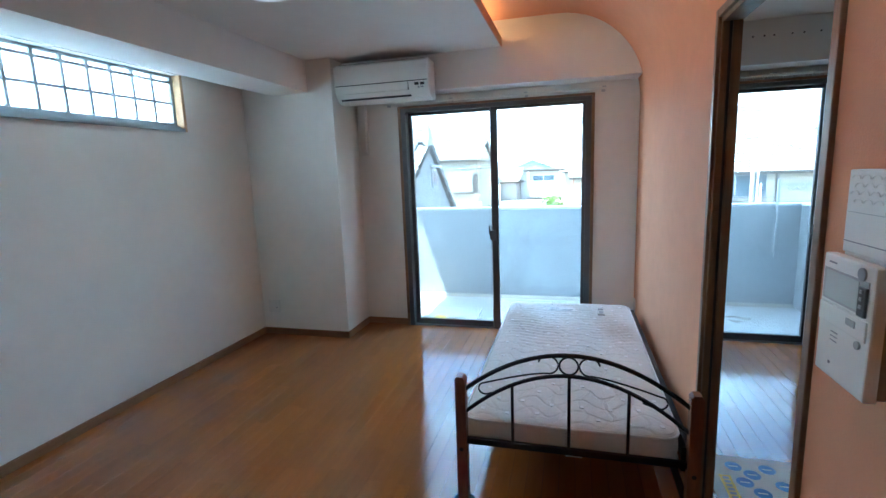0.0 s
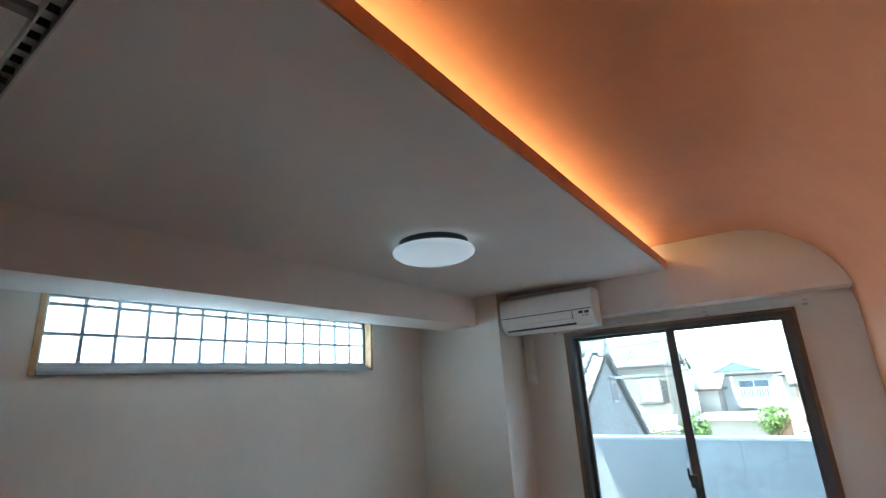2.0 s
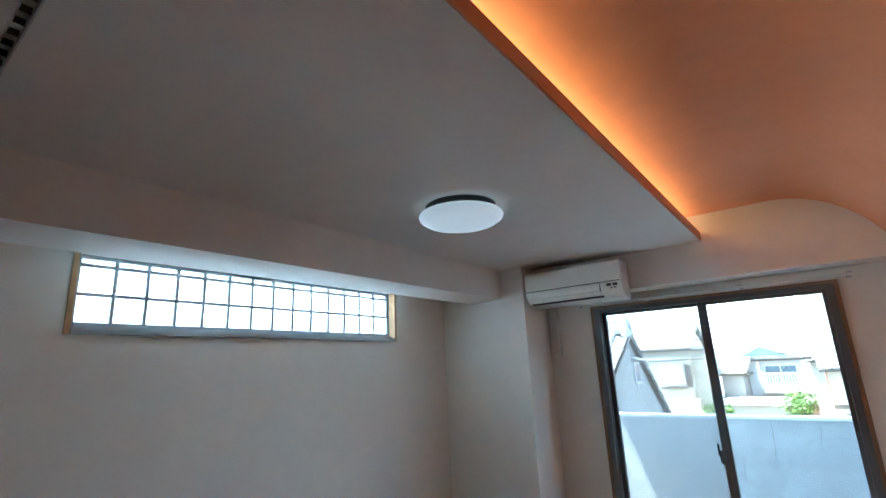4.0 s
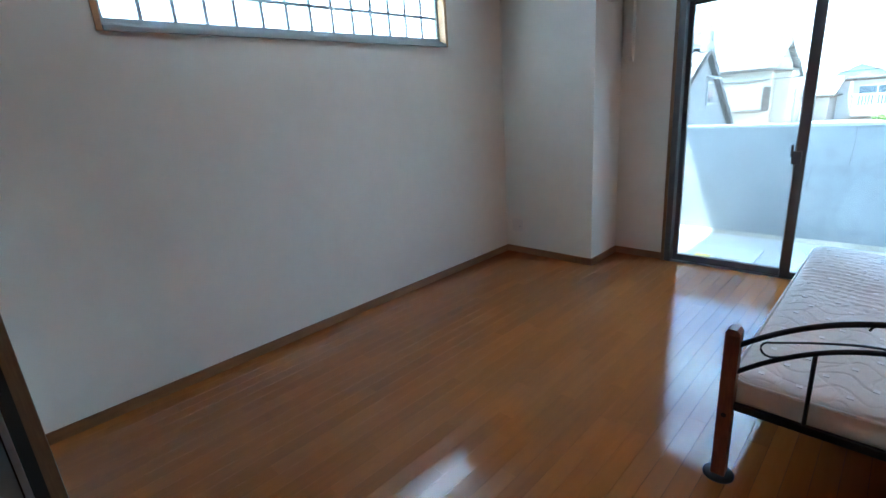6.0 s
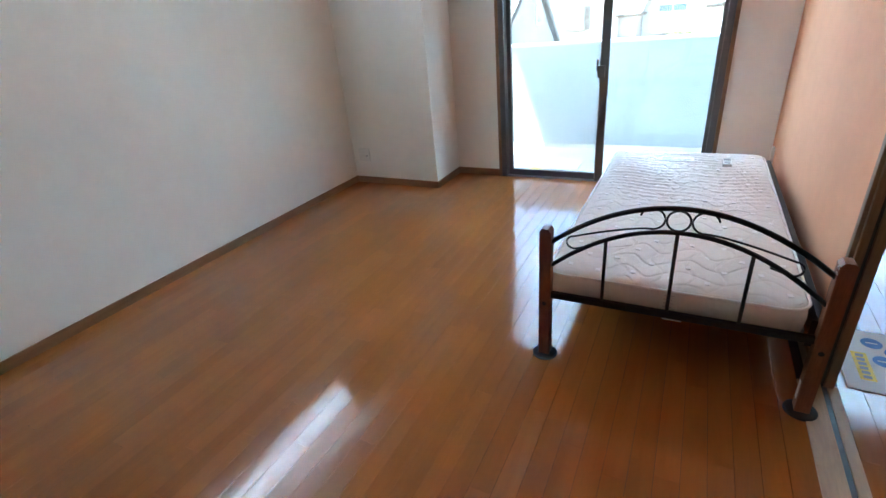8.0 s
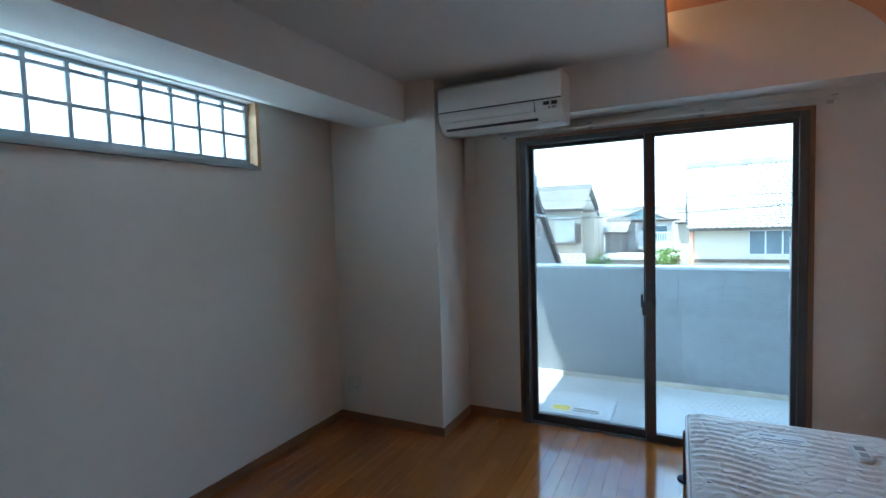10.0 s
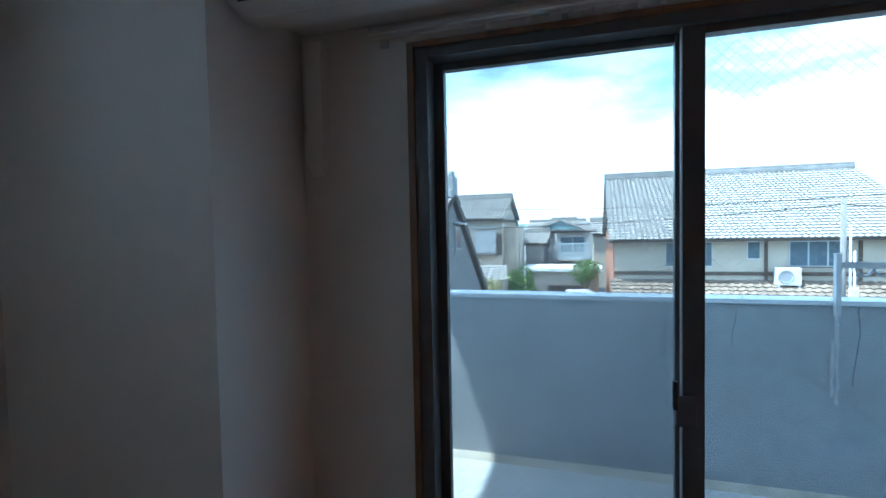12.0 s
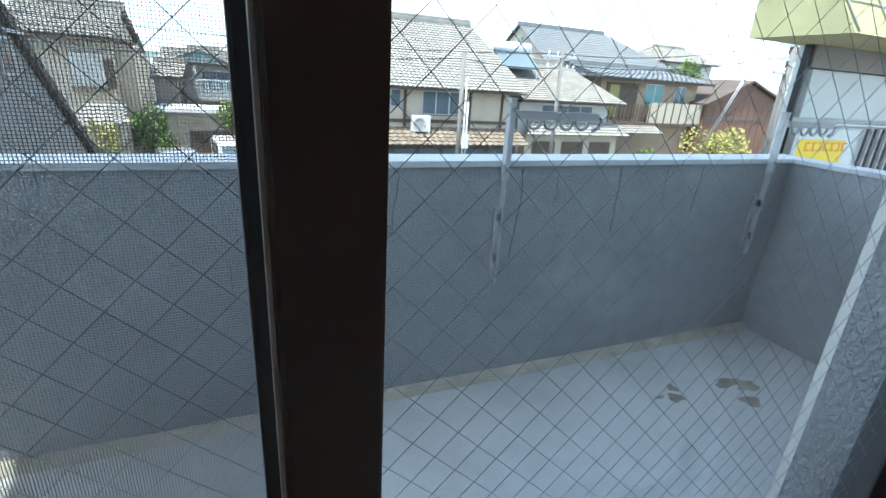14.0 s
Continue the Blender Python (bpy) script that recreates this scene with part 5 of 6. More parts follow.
# two-storey house in the gap
hE, put = house("beige two-storey house with tiled roof", -5.4, -2.3, 27.0, 31.5, 2.0, 3.2, PLASTER, TILE_OLD, over=0.5, tw=0.22, tl=0.22)
oE = Vector((5.4 / 2 + 2.3 / 2, -27.0, -GZ))
at_house(opening(hE, -3.65, -2.62, 0.24, 1.40, 26.93, PLASTER_W, 0, "shutter_box"), oE)
put("side_block", boxes((-2.3, 27.6, GZ, -1.7, 31.0, 1.6)), PLASTER)
put("side_window", boxes((-2.58, 26.96, 0.16, -2.31, 26.999, 1.23)), TIMBER, text="dark closed shutter")
put("hood", boxes((-5.3, 26.70, 1.52, -2.45, 26.999, 1.58)), ALU)
put("ledge", boxes((-3.72, 26.72, 0.10, -2.55, 26.999, 0.17)), TIMBER)
bm = bmesh.new()
tiled(bm, (-3.0, 23.4, -0.95), (-1.5, 23.4, -0.75), (-3.0, 25.0, -0.25), (-1.7, 25.0, -0.25), 0.3, 0.28)
put("lean_to", bm, TILE)
put("lean_to_wall", boxes((-3.0, 23.9, GZ, -1.8, 26.9, -0.9)), PLASTER)

# small house with a balcony further on
hF, put = house("small white house with a railed balcony", -1.4, 2.1, 34.0, 38.5, 1.28, 1.95, PLASTER_W, TILE_OLD, over=0.4, hip_l=1.3, hip_r=1.3, tw=0.34, tl=0.3)
oF = Vector((-(2.1 - 1.4) / 2, -34.0, -GZ))
at_house(opening(hF, 0.22, 1.72, -0.1, 0.93, 34.0, PANE, 1), oF)
put("balcony_floor", boxes((0.0, 33.1, -0.55, 2.1, 33.99, -0.42)), PLASTER_W)
for k in range(16):
    put("rail_bar", boxes((0.03 + 0.125 * k, 33.12, -0.42, 0.09 + 0.125 * k, 33.15, 0.45)), RAIL_PAINT)
put("hand_rail", boxes((0.0, 33.1, 0.45, 2.1, 33.17, 0.54), (0.0, 33.1, -0.40, 2.1, 33.17, -0.34)), RAIL_PAINT)
put("balcony_post", boxes((-0.06, 33.1, -0.5, 0.06, 33.2, 1.15), (2.02, 33.1, -0.5, 2.12, 33.2, 1.15)), PLASTER_W)
put("gable_front", prism([(-1.0, 1.38), (1.5, 1.38), (0.25, 1.95)], 33.75, 33.9), mat("teal_gable_sheet", (0.20, 0.30, 0.31), 0.6, vary=0.15, scale=2))
for s in (-1, 1):
    put("gable_verge", tube([(0.25, 33.72, 2.0), (0.25 + s * 1.4, 33.72, 1.36)], 0.05, 6), TILE_OLD)
hH = thing("garage", (0.6, 28.0, GZ), "low pale garage with a flat roof and ivy", "garage")
part("wall", boxes((-1.8, 0, 0, 1.8, 2.5, 2.25)), PLASTER, hH)
part("roof", boxes((-2.0, -0.3, 2.25, 2.0, 2.7, 2.42), bevel=0.02), PANEL, hH)
part("opening", boxes((-0.7, -0.03, 0.6, 0.9, -0.001, 1.5)), TIMBER, hH)
# narrow houses that fill the gaps
for nm, x0, x1, y0, e, r, wm in (("grey block house between the others", -1.6, -0.6, 31.0, 0.6, 1.2, DARK_WALL), ("pale house far behind the gap", -8.5, -5.8, 33.0, 1.6, 2.4, PLASTER_W), ("low far house with tiled roof", 2.3, 6.0, 40.0, 1.0, 1.9, PLASTER),
                                 ("far tiled house with pale wall", -13, -7, 60.0, 1.8, 3.4, PLASTER), ("far tiled house with pale wall", -5, 1.5, 62.0, 1.2, 2.4, PLASTER_W), ("far tiled house with pale wall", 2.5, 8, 66.0, 1.0, 2.6, PLASTER)):
    house(nm, x0, x1, y0, y0 + 5, e, r, wm, TILE_OLD, over=0.3, tw=0.5, tl=0.5)

# shed, pale house and the commercial building on the right
shed = thing("shed", (31.5, 26.0, GZ), "rust-brown sheet metal shed with a pitched roof", "shed")
part("wall", prism([(-3.3, 0), (3.3, 0), (3.3, 4.1), (0.0, 5.2), (-3.3, 3.8)], 0, 6, "y"), SHED, shed)
part("roof", prism([(-3.6, 3.75), (0.0, 5.25), (3.6, 4.05), (3.6, 4.15), (0.0, 5.37), (-3.6, 3.85)], -0.3, 6.3, "y"), mat("rusty_sheet_roof", (0.10, 0.075, 0.06), 0.7, vary=0.2, scale=1.5), shed)
for k in range(11):
    part("rib", boxes((-3.2 + 0.62 * k, -0.03, 0.0, -3.15 + 0.62 * k, -0.001, 3.7)), SHED, shed)
hI, put = house("white house with a pale roof far behind", 43.0, 50.5, 45.0, 51.0, 4.4, 6.0, PLASTER_W, TILE_OLD, over=0.6, hip_l=2.0, hip_r=2.0, tw=0.5, tl=0.5)
oI = Vector((-(43.0 + 50.5) / 2, -45.0, -GZ))
at_house(opening(hI, 44.5, 45.5, 3.0, 3.9, 45.0, PANE, 0), oI)
shop = thing("shop_building", (12.5, 9.2, GZ), "grey shop building with a green canopy and a yellow sign", "shop")
oS = Vector((-12.5, -9.2, -GZ))
def sput(pname, bm, material, parent=None, text=""):
    bmesh.ops.translate(bm, verts=bm.verts, vec=oS)
    return part(pname, bm, material, parent or shop, text)
sput("wall", boxes((9.75, 9.2, GZ, 17.0, 9.30, 3.0)), PANEL)
sput("corner_post", boxes((9.67, 9.08, GZ, 9.74, 9.18, 2.15), bevel=0.015), BLACK_STEEL)
sput("fascia", boxes((9.75, 9.05, 1.80, 17.0, 9.199, 2.6)), mat("brown_grey_fascia", (0.26, 0.235, 0.215), 0.7, vary=0.1, scale=2))
sput("upper_panel", boxes((9.9, 9.10, 1.10, 17.0, 9.199, 1.78), bevel=0.01), PANEL)
sput("handrail", tube([(9.5, 8.95, 1.02), (17.0, 8.95, 1.02)], 0.03, 8), SILVER)
for k in range(14):
    sput("rail_bar", boxes((11.45 + 0.22 * k, 8.93, 0.0, 11.53 + 0.22 * k, 8.97, 0.98)), BRONZE)
cp = sput("canopy", prism([(8.0, 2.10), (9.3, 2.10), (9.3, 3.6), (9.0, 3.6)], 8.65, 17.0, "x"), CANVAS, text="faded green canopy")
for k in range(12):
    sput("canopy_rib", tube([(8.7 + 0.69 * k, 7.99, 2.12), (8.7 + 0.69 * k, 8.99, 3.6)], 0.012, 6), GREY_PLASTIC, cp)
for k in range(1, 4):
    sput("canopy_seam", tube([(8.65, 8.0 + 0.25 * k - 0.015, 2.1 + 0.375 * k), (17.0, 8.0 + 0.25 * k - 0.015, 2.1 + 0.375 * k)], 0.008, 6), GREY_PLASTIC, cp)
sign = thing("shop_sign", (10.4, 8.9, 0.40), "yellow and white shop sign on the railing", "sign")
part("board", boxes((-0.74, -0.03, 0.0, 0.72, 0.03, 0.56), bevel=0.01), PANEL, sign)
part("yellow_field", boxes((-0.72, -0.034, 0.02, 0.40, -0.031, 0.40)), YELLOW_PRINT, sign)
for k in range(7):
    x = -0.55 + 0.15 * k
    part("print_bar", boxes((x, -0.038, 0.23, x + 0.11, -0.0345, 0.26), (x + 0.03 * (k % 3), -0.038, 0.26, x + 0.03 * (k % 3) + 0.035, -0.0345, 0.34), (x, -0.038, 0.34, x + 0.11, -0.0345, 0.365)), ORANGE_PRINT, sign)
part("print_bar", boxes((-0.66, -0.038, 0.06, -0.20, -0.0345, 0.11)), ORANGE_PRINT, sign)

part("band", boxes((-3.3, -0.045, 3.0, 3.3, -0.031, 3.08)), BRONZE, shed)
tarp = thing("blue_sheet", (-2.05, 29.0, 0.08), "bright blue plastic sheet hung between the houses", "sheet")
bm = bmesh.new()
grid = [[bm.verts.new((-0.28 + 0.56 * i / 8, 0.05 * math.sin(i * 1.7), 0.9 * j / 3 - 0.06 * (j == 0) * math.sin(i * 2.3))) for i in range(9)] for j in range(4)]
for j in range(3):
    for i in range(8):
        bm.faces.new((grid[j][i], grid[j][i + 1], grid[j + 1][i + 1], grid[j + 1][i]))
bmesh.ops.solidify(bm, geom=bm.faces[:], thickness=0.006)
part("sheet", bm, mat("blue_plastic_sheet", (0.05, 0.22, 0.50), 0.4, vary=0.15, scale=6), tarp)
part("rod", tube([(-0.4, 0, 0.92), (0.4, 0, 0.92)], 0.02, 6), ALU, tarp)
for x in (-0.38, 0.38):
    part("rod_post", tube([(x, 0, -3.08), (x, 0, 0.92)], 0.025, 6), ALU, tarp)

# poles and wires
def utility_pole(x, y, z1, lean, arms, label, r=0.075):
    t = thing("utility_pole", (x, y, GZ), label, "utility pole", group="utility poles")
    bm = bmesh.new()
    tube([(0, 0, 0), (lean, 0, z1 - GZ)], r, 12, bm)
    part("shaft", bm, CONCRETE, t)
    for k in range(arms):
        z = z1 - GZ - 0.35 - 0.45 * k
        part("crossarm", boxes((lean - 0.7, -0.05, z, lean + 0.7, 0.05, z + 0.08)), ALU, t)
        for dx in (-0.6, -0.2, 0.3, 0.6):
            part("insulator", tube([(lean + dx, 0, z + 0.08), (lean + dx, 0, z + 0.22)], 0.04, 6), PLASTIC, t)
    return t


p1 = utility_pole(9.2, 20.0, 2.2, 0.0, 0, "grey service pole with cable ducts and a small box")
for dx, z in ((0.16, 4.4), (0.27, 3.6)):
    part("duct", tube([(dx, -0.05, 0), (dx, -0.05, z)], 0.035, 8), ALU, p1)
part("meter_box", boxes((0.10, -0.16, 2.0, 0.34, -0.06, 2.5), bevel=0.02), PANEL, p1)
utility_pole(13.95, 21.0, 2.7, -0.12, 2, "grey concrete utility pole with cross arms")
pl = utility_pole(19.75, 16.0, 3.4, -0.1, 3, "concrete utility pole with transformer and cables", 0.12)
for dx in (-0.06, 0.06):
    part("guy_guard", tube([(dx - 0.65, 2.0, 2.74), (dx - 0.30, 1.0, 5.83)], 0.018, 8), PANEL, pl)
part("transformer", tube([(0.45, 0, 5.6), (0.45, 0, 6.4)], 0.28, 12), GREY_PLASTIC, pl)
WIREB = mat("black_cable", (0.02, 0.02, 0.02), 0.7)
for a, b, sag in (((-20, 20.5, 2.4), (9.2, 20, 2.0), 0.7), ((9.2, 20, 2.0), (13.85, 21, 2.0), 0.12), ((13.8, 21, 2.5), (19.6, 16, 3.2), 0.3), ((13.8, 21, 2.15), (19.6, 16, 2.8), 0.35), ((13.8, 21, 2.5), (-20, 27, 4.3), 1.0),
                  ((13.8, 21, 2.1), (34, 30, 3.6), 0.8), ((19.6, 16, 3.2), (40, 12, 5.2), 0.5), ((19.6, 16, 2.8), (30, 22, 0.5), 0.4), ((19.6, 16, 2.5), (9.9, 9.1, 2.0), 0.15), ((19.6, 16, 2.2), (9.9, 9.1, 1.9), 0.5), ((13.85, 21, 1.9), (42, 30, 5.0), 0.7)):
    pts = [Vector(a).lerp(Vector(b), k / 12) - Vector((0, 0, sag * 4 * (k / 12) * (1 - k / 12))) for k in range(13)]
    cable = part("cable", tube(pts, 0.014, 5), WIREB)
    tagged(cable, "thin black overhead cable between the poles", "cable", "overhead cables")


# cars
def car(x, y, yaw, paint, label, van=False):
    t = thing("car", (x, y, GZ), label, "car")
    hgt = 1.85 if van else 1.45
    if van:
        prof = [(-1.65, 0.28), (1.62, 0.28), (1.68, 0.85), (1.35, 1.05), (1.0, 1.72), (0.85, hgt), (-1.55, hgt), (-1.68, 1.6)]
    else:
        prof = [(-2.0, 0.28), (2.0, 0.28), (2.05, 0.7), (1.2, 0.92), (0.55, hgt - 0.05), (0.3, hgt), (-0.9, hgt), (-1.7, 0.95), (-2.05, 0.85)]
    bm = prism(prof, -0.74, 0.74)
    bmesh.ops.bevel(bm, geom=list(bm.edges), offset=0.07, segments=2, affect="EDGES")
    part("body", bm, paint, t)
    zw = 1.1 if van else 0.98
    part("side_glass", boxes((-1.3, -0.752, zw, 0.85 if van else 0.35, 0.752, hgt - 0.18)), PANE, t)
    bm = boxes((-0.012, -0.62, -0.30, 0.012, 0.62, 0.30))
    bmesh.ops.transform(bm, matrix=Matrix.Translation((1.19 if van else 0.88, 0, 1.40 if van else 1.17)) @ Matrix.Rotation(radians(-28 if van else -52), 4, "Y"), verts=bm.verts)
    part("windscreen", bm, PANE, t)
    for wx in (-1.1, 1.15):
        for wy in (-0.70, 0.70):
            w = part("wheel", tube([(wx, wy - 0.09, 0.29), (wx, wy + 0.09, 0.29)], 0.29, 18), RUBBER, t)
            part("rim", tube([(wx, wy - 0.095, 0.29), (wx, wy + 0.095, 0.29)], 0.17, 14), ALU, w)
    for wy in (-0.55, 0.55):
        part("headlight", boxes((1.62 if van else 1.98, wy - 0.12, 0.62, 1.70 if van else 2.06, wy + 0.12, 0.76), bevel=0.01), PANEL, t)
    t.matrix_world = pose(x, y, GZ, 0, 0, yaw) @ Matrix.Scale(0.8, 4)
    return t


car(1.6, 25.6, -80, CAR_WHITE, "white van parked by the garage", True)
car(-0.3, 25.0, -70, CAR_GREY, "silver-grey car parked in the yard")


# greenery
def shrub(name, x, y, z0, rx, ry, h, n, leaf, label, material, seed):
    rnd = random.Random(seed)
    t = thing(name, (x, y, z0), label, "shrub")
    bm = bmesh.new()
    for k in range(5):
        a = 2 * math.pi * k / 5 + rnd.uniform(-0.3, 0.3)
        tube([(0, 0, -0.3), (rx * 0.35 * math.cos(a), ry * 0.35 * math.sin(a), h * 0.4), (rx * 0.6 * math.cos(a), ry * 0.6 * math.sin(a), h * rnd.uniform(0.6, 0.8))], 0.025, 5, bm)
    part("stems", bm, TIMBER, t)
    verts, faces = [], []
    lobes = [(rnd.uniform(-0.6, 0.6) * rx, rnd.uniform(-0.6, 0.6) * ry, rnd.uniform(0.3, 0.8) * h, rnd.uniform(0.3, 0.55)) for _ in range(9)]
    for _ in range(n):
        lx, ly, lz, lr = rnd.choice(lobes)
        d = Vector((rnd.gauss(0, 1), rnd.gauss(0, 1), rnd.gauss(0, 1))).normalized() * rnd.uniform(0.55, 1.0) * lr
        c = Vector((lx + d.x * rx, ly + d.y * ry, max(0.02, lz + d.z * h * 0.6)))
        q = Euler((rnd.uniform(0, 6.3), rnd.uniform(0, 6.3), rnd.uniform(0, 6.3))).to_matrix()
        i = len(verts)
        s = leaf * rnd.uniform(0.6, 1.3)
        verts += [c + q @ Vector(p) for p in ((0, -s, 0), (s * 0.5, 0, s * 0.15), (0, s, 0), (-s * 0.5, 0, s * 0.15))]
        faces.append((i, i + 1, i + 2, i + 3))
    me = bpy.data.meshes.new("crown")
    me.from_pydata(verts, [], faces)
    me.materials.append(material)
    cr = new("crown", me)
    cr.parent = t
    return t


shrub("shrub", -1.2, 26.0, -2.4, 0.9, 0.7, 2.0, 1500, 0.08, "green leafy shrub beside the garage", LEAF, 1)
shrub("ivy", 1.75, 27.6, -1.55, 1.1, 0.45, 1.4, 1500, 0.07, "green creeper over the garage roof", LEAF, 2)
shrub("shrub", -2.0, 22.5, -2.4, 0.5, 0.5, 1.9, 500, 0.07, "small yellow-green shrub at the wall", LEAF_Y, 3)
shrub("shrub", 25.6, 22.5, -3.0, 2.6, 1.4, 2.7, 2400, 0.10, "flowering pale yellow shrub by the road", LEAF_Y, 4)
shrub("shrub", 21.5, 23.0, -3.0, 1.2, 0.8, 1.6, 800, 0.09, "green shrub by the road", LEAF, 5)
shrub("shrub", 40.5, 40.0, 0.0, 2.6, 2.0, 4.2, 1600, 0.2, "green garden tree behind the shed", LEAF, 6)



def conifer(x, y, h, r, label, seed):
    """A narrow evergreen: a tapered trunk, whorls of drooping limbs, sprays of needles along them."""
    rnd = random.Random(seed)
    t = thing("garden_tree", (x, y, GZ), label, "tree")
    bm = bmesh.new()
    for k in range(6):
        tube([(0, 0, h * k / 6), (0, 0, h * (k + 1) / 6)], 0.11 * (1 - k / 6.5), 8, bm)
    part("trunk", bm, TIMBER, t)
    limbs = bmesh.new()
    verts, faces = [], []
    for k in range(70):
        z = h * (0.30 + 0.69 * k / 69)
        reach = r * (1.02 - (z / h - 0.30) / 0.72) ** 0.8 * rnd.uniform(0.6, 1.1) + 0.06
        a = k * 2.4 + rnd.uniform(-0.3, 0.3)
        end = Vector((reach * math.cos(a), reach * math.sin(a), z + 0.05 - 0.18 * reach))
        tube([(0, 0, z), end * 0.5 + Vector((0, 0, z * 0.5 + 0.04)), end], 0.012, 4, limbs)
        for j in range(34):
            c = Vector((0, 0, z)).lerp(end, rnd.uniform(0.25, 1.05)) + Vector((rnd.gauss(0, 0.05), rnd.gauss(0, 0.05), rnd.gauss(0, 0.05)))
            q = Euler((rnd.uniform(0, 6.3), rnd.uniform(0, 6.3), rnd.uniform(0, 6.3))).to_matrix()
            i, w = len(verts), rnd.uniform(0.04, 0.08)
            verts += [c + q @ Vector(p) for p in ((0, -w, 0), (w * 0.4, 0, 0.01), (0, w, 0), (-w * 0.4, 0, 0.01))]
            faces.append((i, i + 1, i + 2, i + 3))
    part("limbs", limbs, TIMBER, t)
    me = bpy.data.meshes.new("crown")
    me.from_pydata(verts, [], faces)
    me.materials.append(LEAF_DARK)
    cr = new("crown", me)
    cr.parent = t
    return t


LEAF_DARK = mat("dark_needle_green", (0.05, 0.085, 0.04), 0.6, island=0.4)
conifer(-3.58, 20.3, 6.25, 0.75, "dark green conifer rising behind the neighbouring roof", 7)

# wooded hills at the horizon
rnd = random.Random(4)
HILL = mat("far_hill_woods", (0.10, 0.15, 0.13), 0.95, vary=0.25, scale=0.02)
bm = bmesh.new()
n = 90
prev = None
for k in range(n + 1):
    x = -700 + 1400 * k / n
    z = 9 + 6 * noise.noise((x * 0.006, 3.1, 0)) + 2.0 * noise.noise((x * 0.03, 1.0, 0)) + (10 if x > 150 else 0) * min(1, (x - 150) / 300)
    a, b, c = bm.verts.new((x, 420, GZ)), bm.verts.new((x, 520, z)), bm.verts.new((x, 700, GZ))
    if prev:
        bm.faces.new((prev[0], a, b, prev[1]))
        bm.faces.new((prev[1], b, c, prev[2]))
    prev = (a, b, c)
setting("backdrop_hills", bm, HILL, "low wooded hills at the horizon", "hills")
# far roofs as a joined spread of small gabled blocks
bm = bmesh.new()
for k in range(420):
    x, y = rnd.uniform(-260, 260), rnd.uniform(75, 400)
    w, d, e = rnd.uniform(3, 6), rnd.uniform(3, 5), rnd.uniform(-0.4, 1.6) + (1.5 if rnd.random() < 0.12 else 0)
    r = e + rnd.uniform(0.8, 1.6)
    p0 = [bm.verts.new(p) for p in ((x - w, y - d, GZ), (x + w, y - d, GZ), (x + w, y - d, e), (x - w, y - d, e))]
    p1 = [bm.verts.new(p) for p in ((x - w, y + d, GZ), (x + w, y + d, GZ), (x + w, y + d, e), (x - w, y + d, e))]
    q0, q1 = bm.verts.new((x - w, y, r)), bm.verts.new((x + w, y, r))
    for f in ((p0[0], p0[1], p0[2], p0[3]), (p0[3], p0[2], q1, q0), (q0, q1, p1[2], p1[3]), (p0[0], p0[3], q0, p1[3], p1[0]), (p0[1], p1[1], p1[2], q1, p0[2])):
        bm.faces.new(f)
town = part("far_houses", bm, mat("far_town", (0.34, 0.34, 0.33), 0.8, island=0.4))
tagged(town, "spread of small distant houses below the hills", "houses", kind="stuff")

# ---- roof tiles of the near house, one by one ----
def pantile():
    bm = bmesh.new()
    w, l = GTW * 1.04, GTL * 1.16
    prof = [(-0.5, 0.030), (-0.36, 0.045), (-0.22, 0.030), (-0.08, 0.004), (0.12, -0.006), (0.34, 0.004), (0.5, 0.022)]
    rows = []
    for y, z in ((0.0, 0.030), (l, 0.0)):
        rows.append([bm.verts.new((px * w, y, pz * 1.25 + z)) for px, pz in prof])
    lip = [bm.verts.new((v.co.x, v.co.y + 0.004, v.co.z - 0.032)) for v in rows[0]]
    for i in range(len(prof) - 1):
        f = bm.faces.new((rows[0][i], rows[0][i + 1], rows[1][i + 1], rows[1][i]))
        f.smooth = True
        bm.faces.new((lip[i], lip[i + 1], rows[0][i + 1], rows[0][i]))
    me = bpy.data.meshes.new("roof_tile")
    bm.to_mesh(me)
    bm.free()
    me.materials.append(TILE_SILVER)
    return me


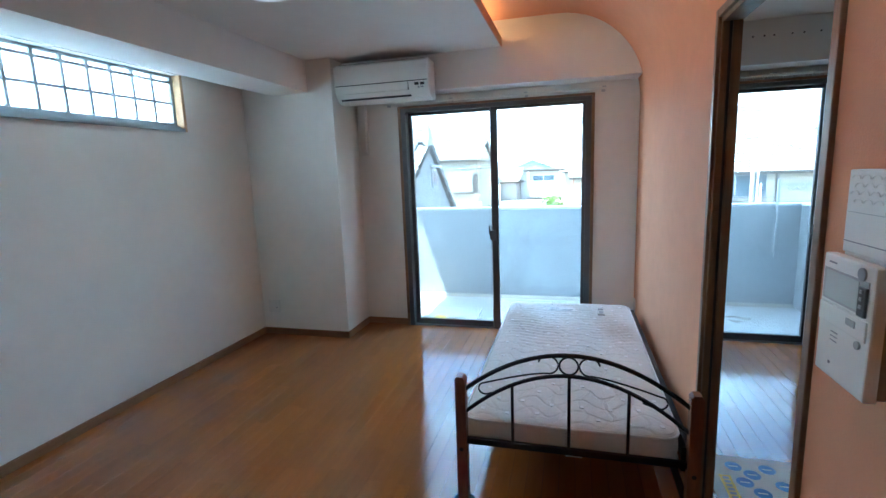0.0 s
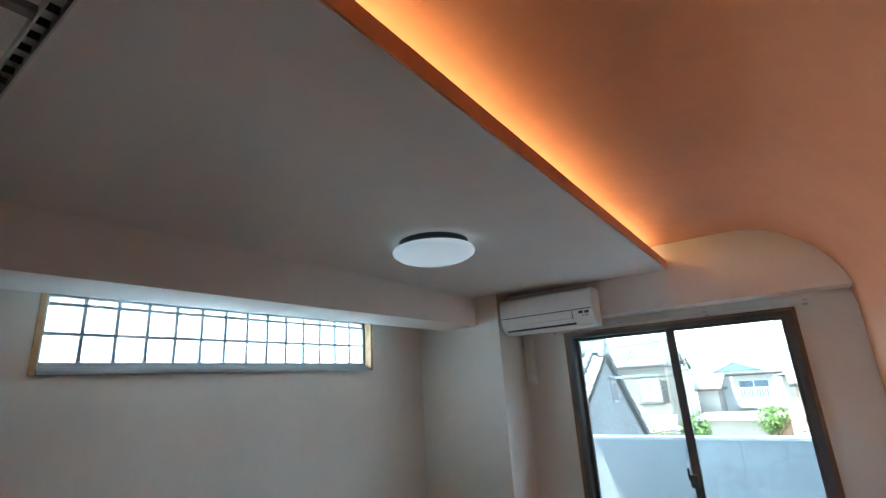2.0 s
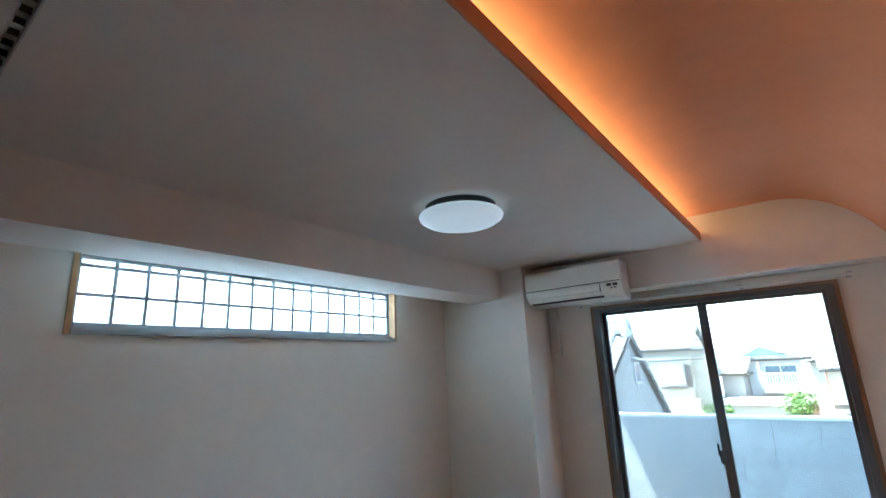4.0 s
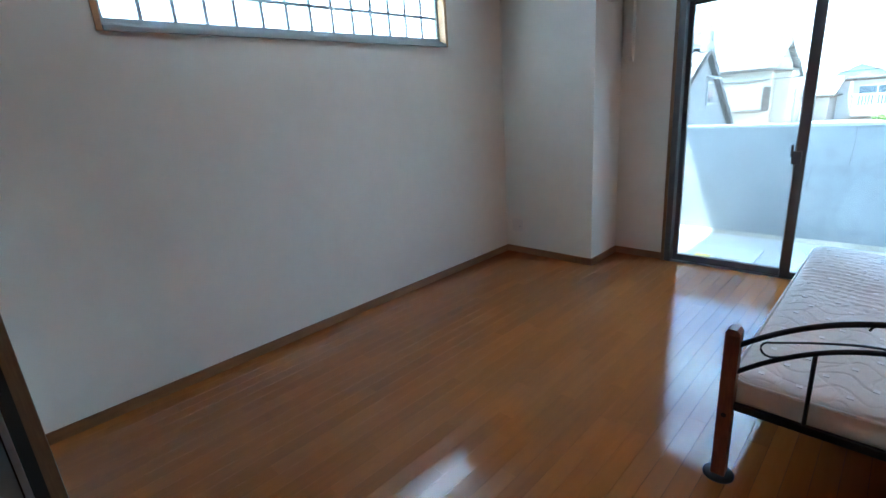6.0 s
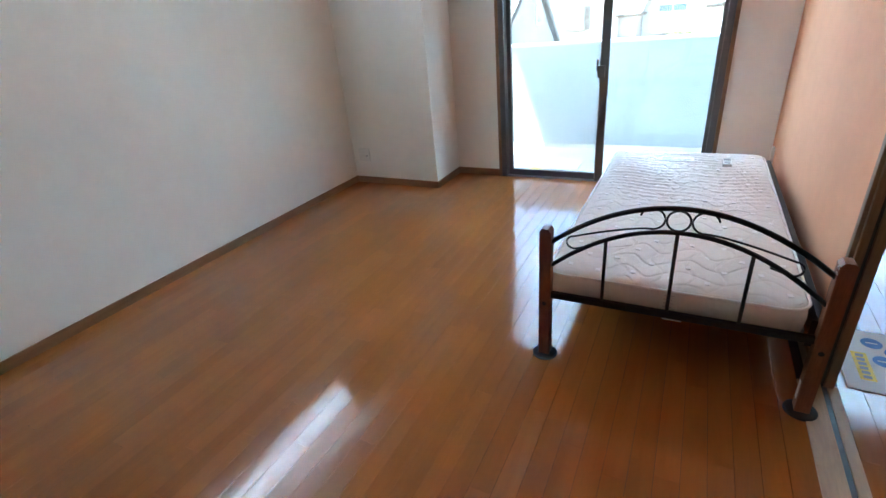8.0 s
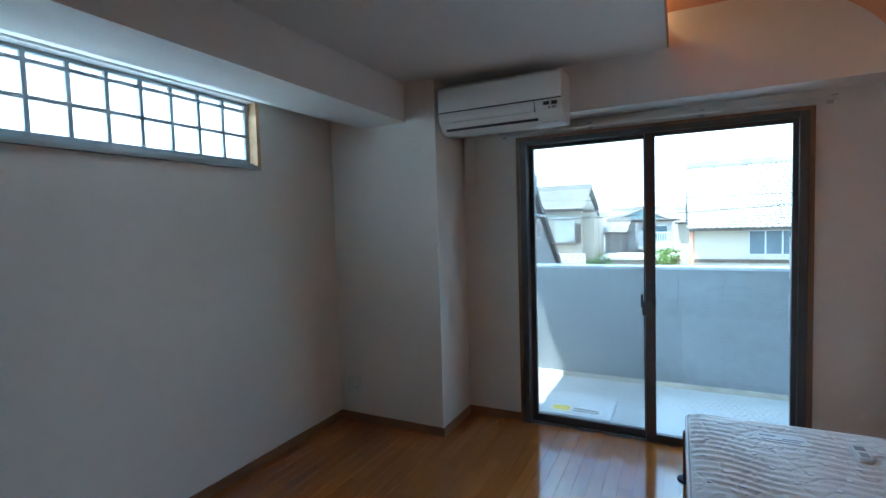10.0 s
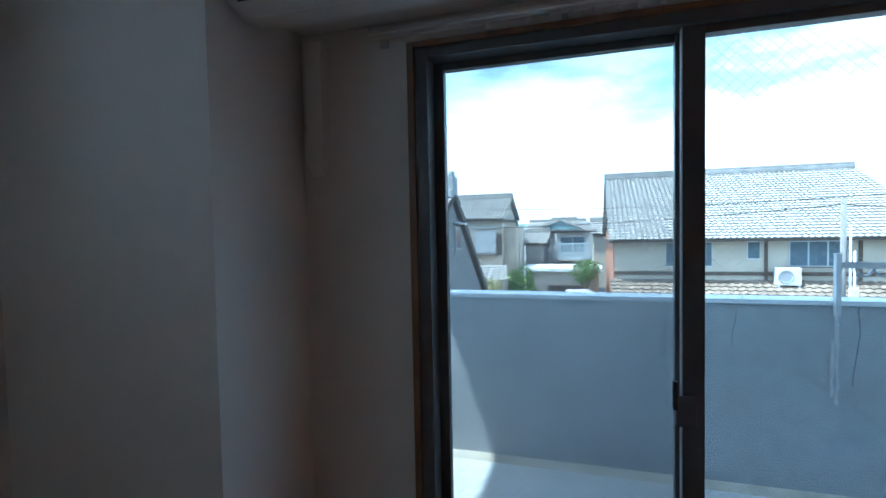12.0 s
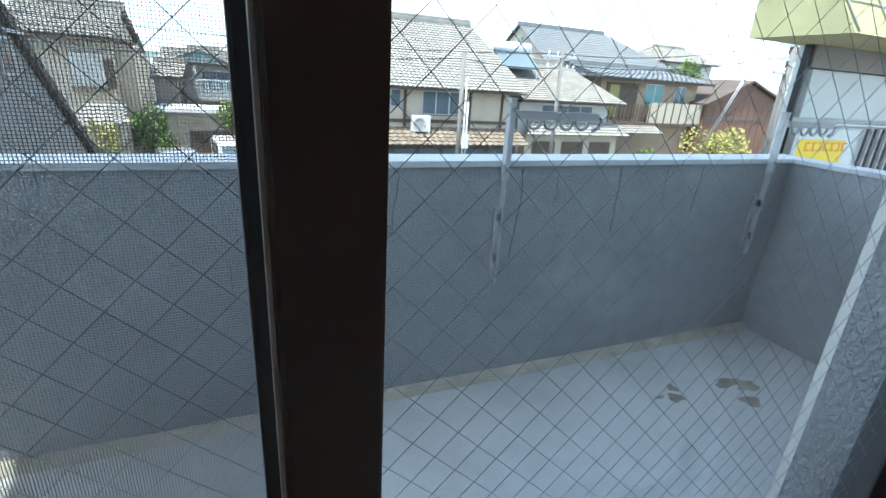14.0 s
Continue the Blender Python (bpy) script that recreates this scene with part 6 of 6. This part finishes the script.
tile_mesh = pantile()
pitch = math.atan(gs)
run = math.hypot(13.0 - 9.2, gs * (13.0 - 9.2))
courses = int(run / GTL)
for j in range(courses):
    y = 9.2 + GTL * j * math.cos(pitch)
    for i in range(17):
        x = GX - 0.86 - GTW * i
        tl_ob = new("roof_tile", tile_mesh)
        tl_ob.parent = hG
        tl_ob.matrix_local = Matrix.Translation((x + oG.x, y + oG.y, gr - gs * (13.2 - y) + 0.01 + oG.z)) @ Matrix.Rotation(pitch + rnd.uniform(-0.012, 0.012), 4, "X")
for j in range(int((13.0 - ye0) / math.cos(pitch) / GTL)):
    y = ye0 + GTL * j * math.cos(pitch)
    tl_ob = new("verge_tile", tile_mesh)
    tl_ob.parent = hG
    tl_ob.matrix_local = Matrix.Translation((GX + oG.x - 0.02, y + oG.y, gr - gs * (13.2 - y) + 0.03 + oG.z)) @ Matrix.Rotation(pitch, 4, "X")

# ---- floor boards ----
def board_mesh(w, l):
    bm = boxes((0.00015, 0.00015, -0.011, w - 0.00015, l - 0.00015, 0.0))
    me = bpy.data.meshes.new("plank")
    bm.to_mesh(me)
    bm.free()
    me.materials.append(FLOOR_WOOD)
    return me


def planks(parent, x0, x1, y0, y1, seed, w=0.0745):
    rnd = random.Random(seed)
    cut = {}
    n = round((x1 - x0) / w)
    w2 = (x1 - x0) / n
    for i in range(n):
        y = y0 - rnd.uniform(0.0, 0.5)
        while y < y1:
            l = rnd.choice((0.454, 0.606, 0.758, 0.909))
            a, b = max(y, y0), min(y + l, y1)
            y += l
            if b - a < 0.03:
                continue
            k = round(b - a, 3)
            if k not in cut:
                cut[k] = board_mesh(w, k)
            me = cut[k]
            ob = new("plank", me)
            ob.parent = parent
            ob.matrix_local = Matrix.Translation((x0 + w2 * i + w2 / 2, (a + b) / 2, 0)) @ Matrix.Rotation(radians(rnd.gauss(0, 0.035)), 4, "Y") @ Matrix.Rotation(radians(rnd.gauss(0, 0.015)), 4, "X") @ Matrix.Translation((-w / 2, -(b - a) / 2, 0))


planks(FLOOR, 0.0, X1 - 0.045, 0.36, YW - 0.004, 21)
planks(FLOOR_NEXT, X2A + 0.012, 4.95, 2.0, YW - 0.004, 22)
setting("floor_rear", boxes((0, YB, -0.011, X1, 0.3595, -0.0005)), FLOOR_WOOD, "wooden floor towards the entrance", "floor")
setting("floor_next_rear", boxes((X2A, YB, -0.011, X2B, 1.9995, -0.0005), (4.9505, 2.0, -0.011, X2B, YW - 0.004, -0.0005)), FLOOR_WOOD, "wooden floor deeper in the next room", "floor")
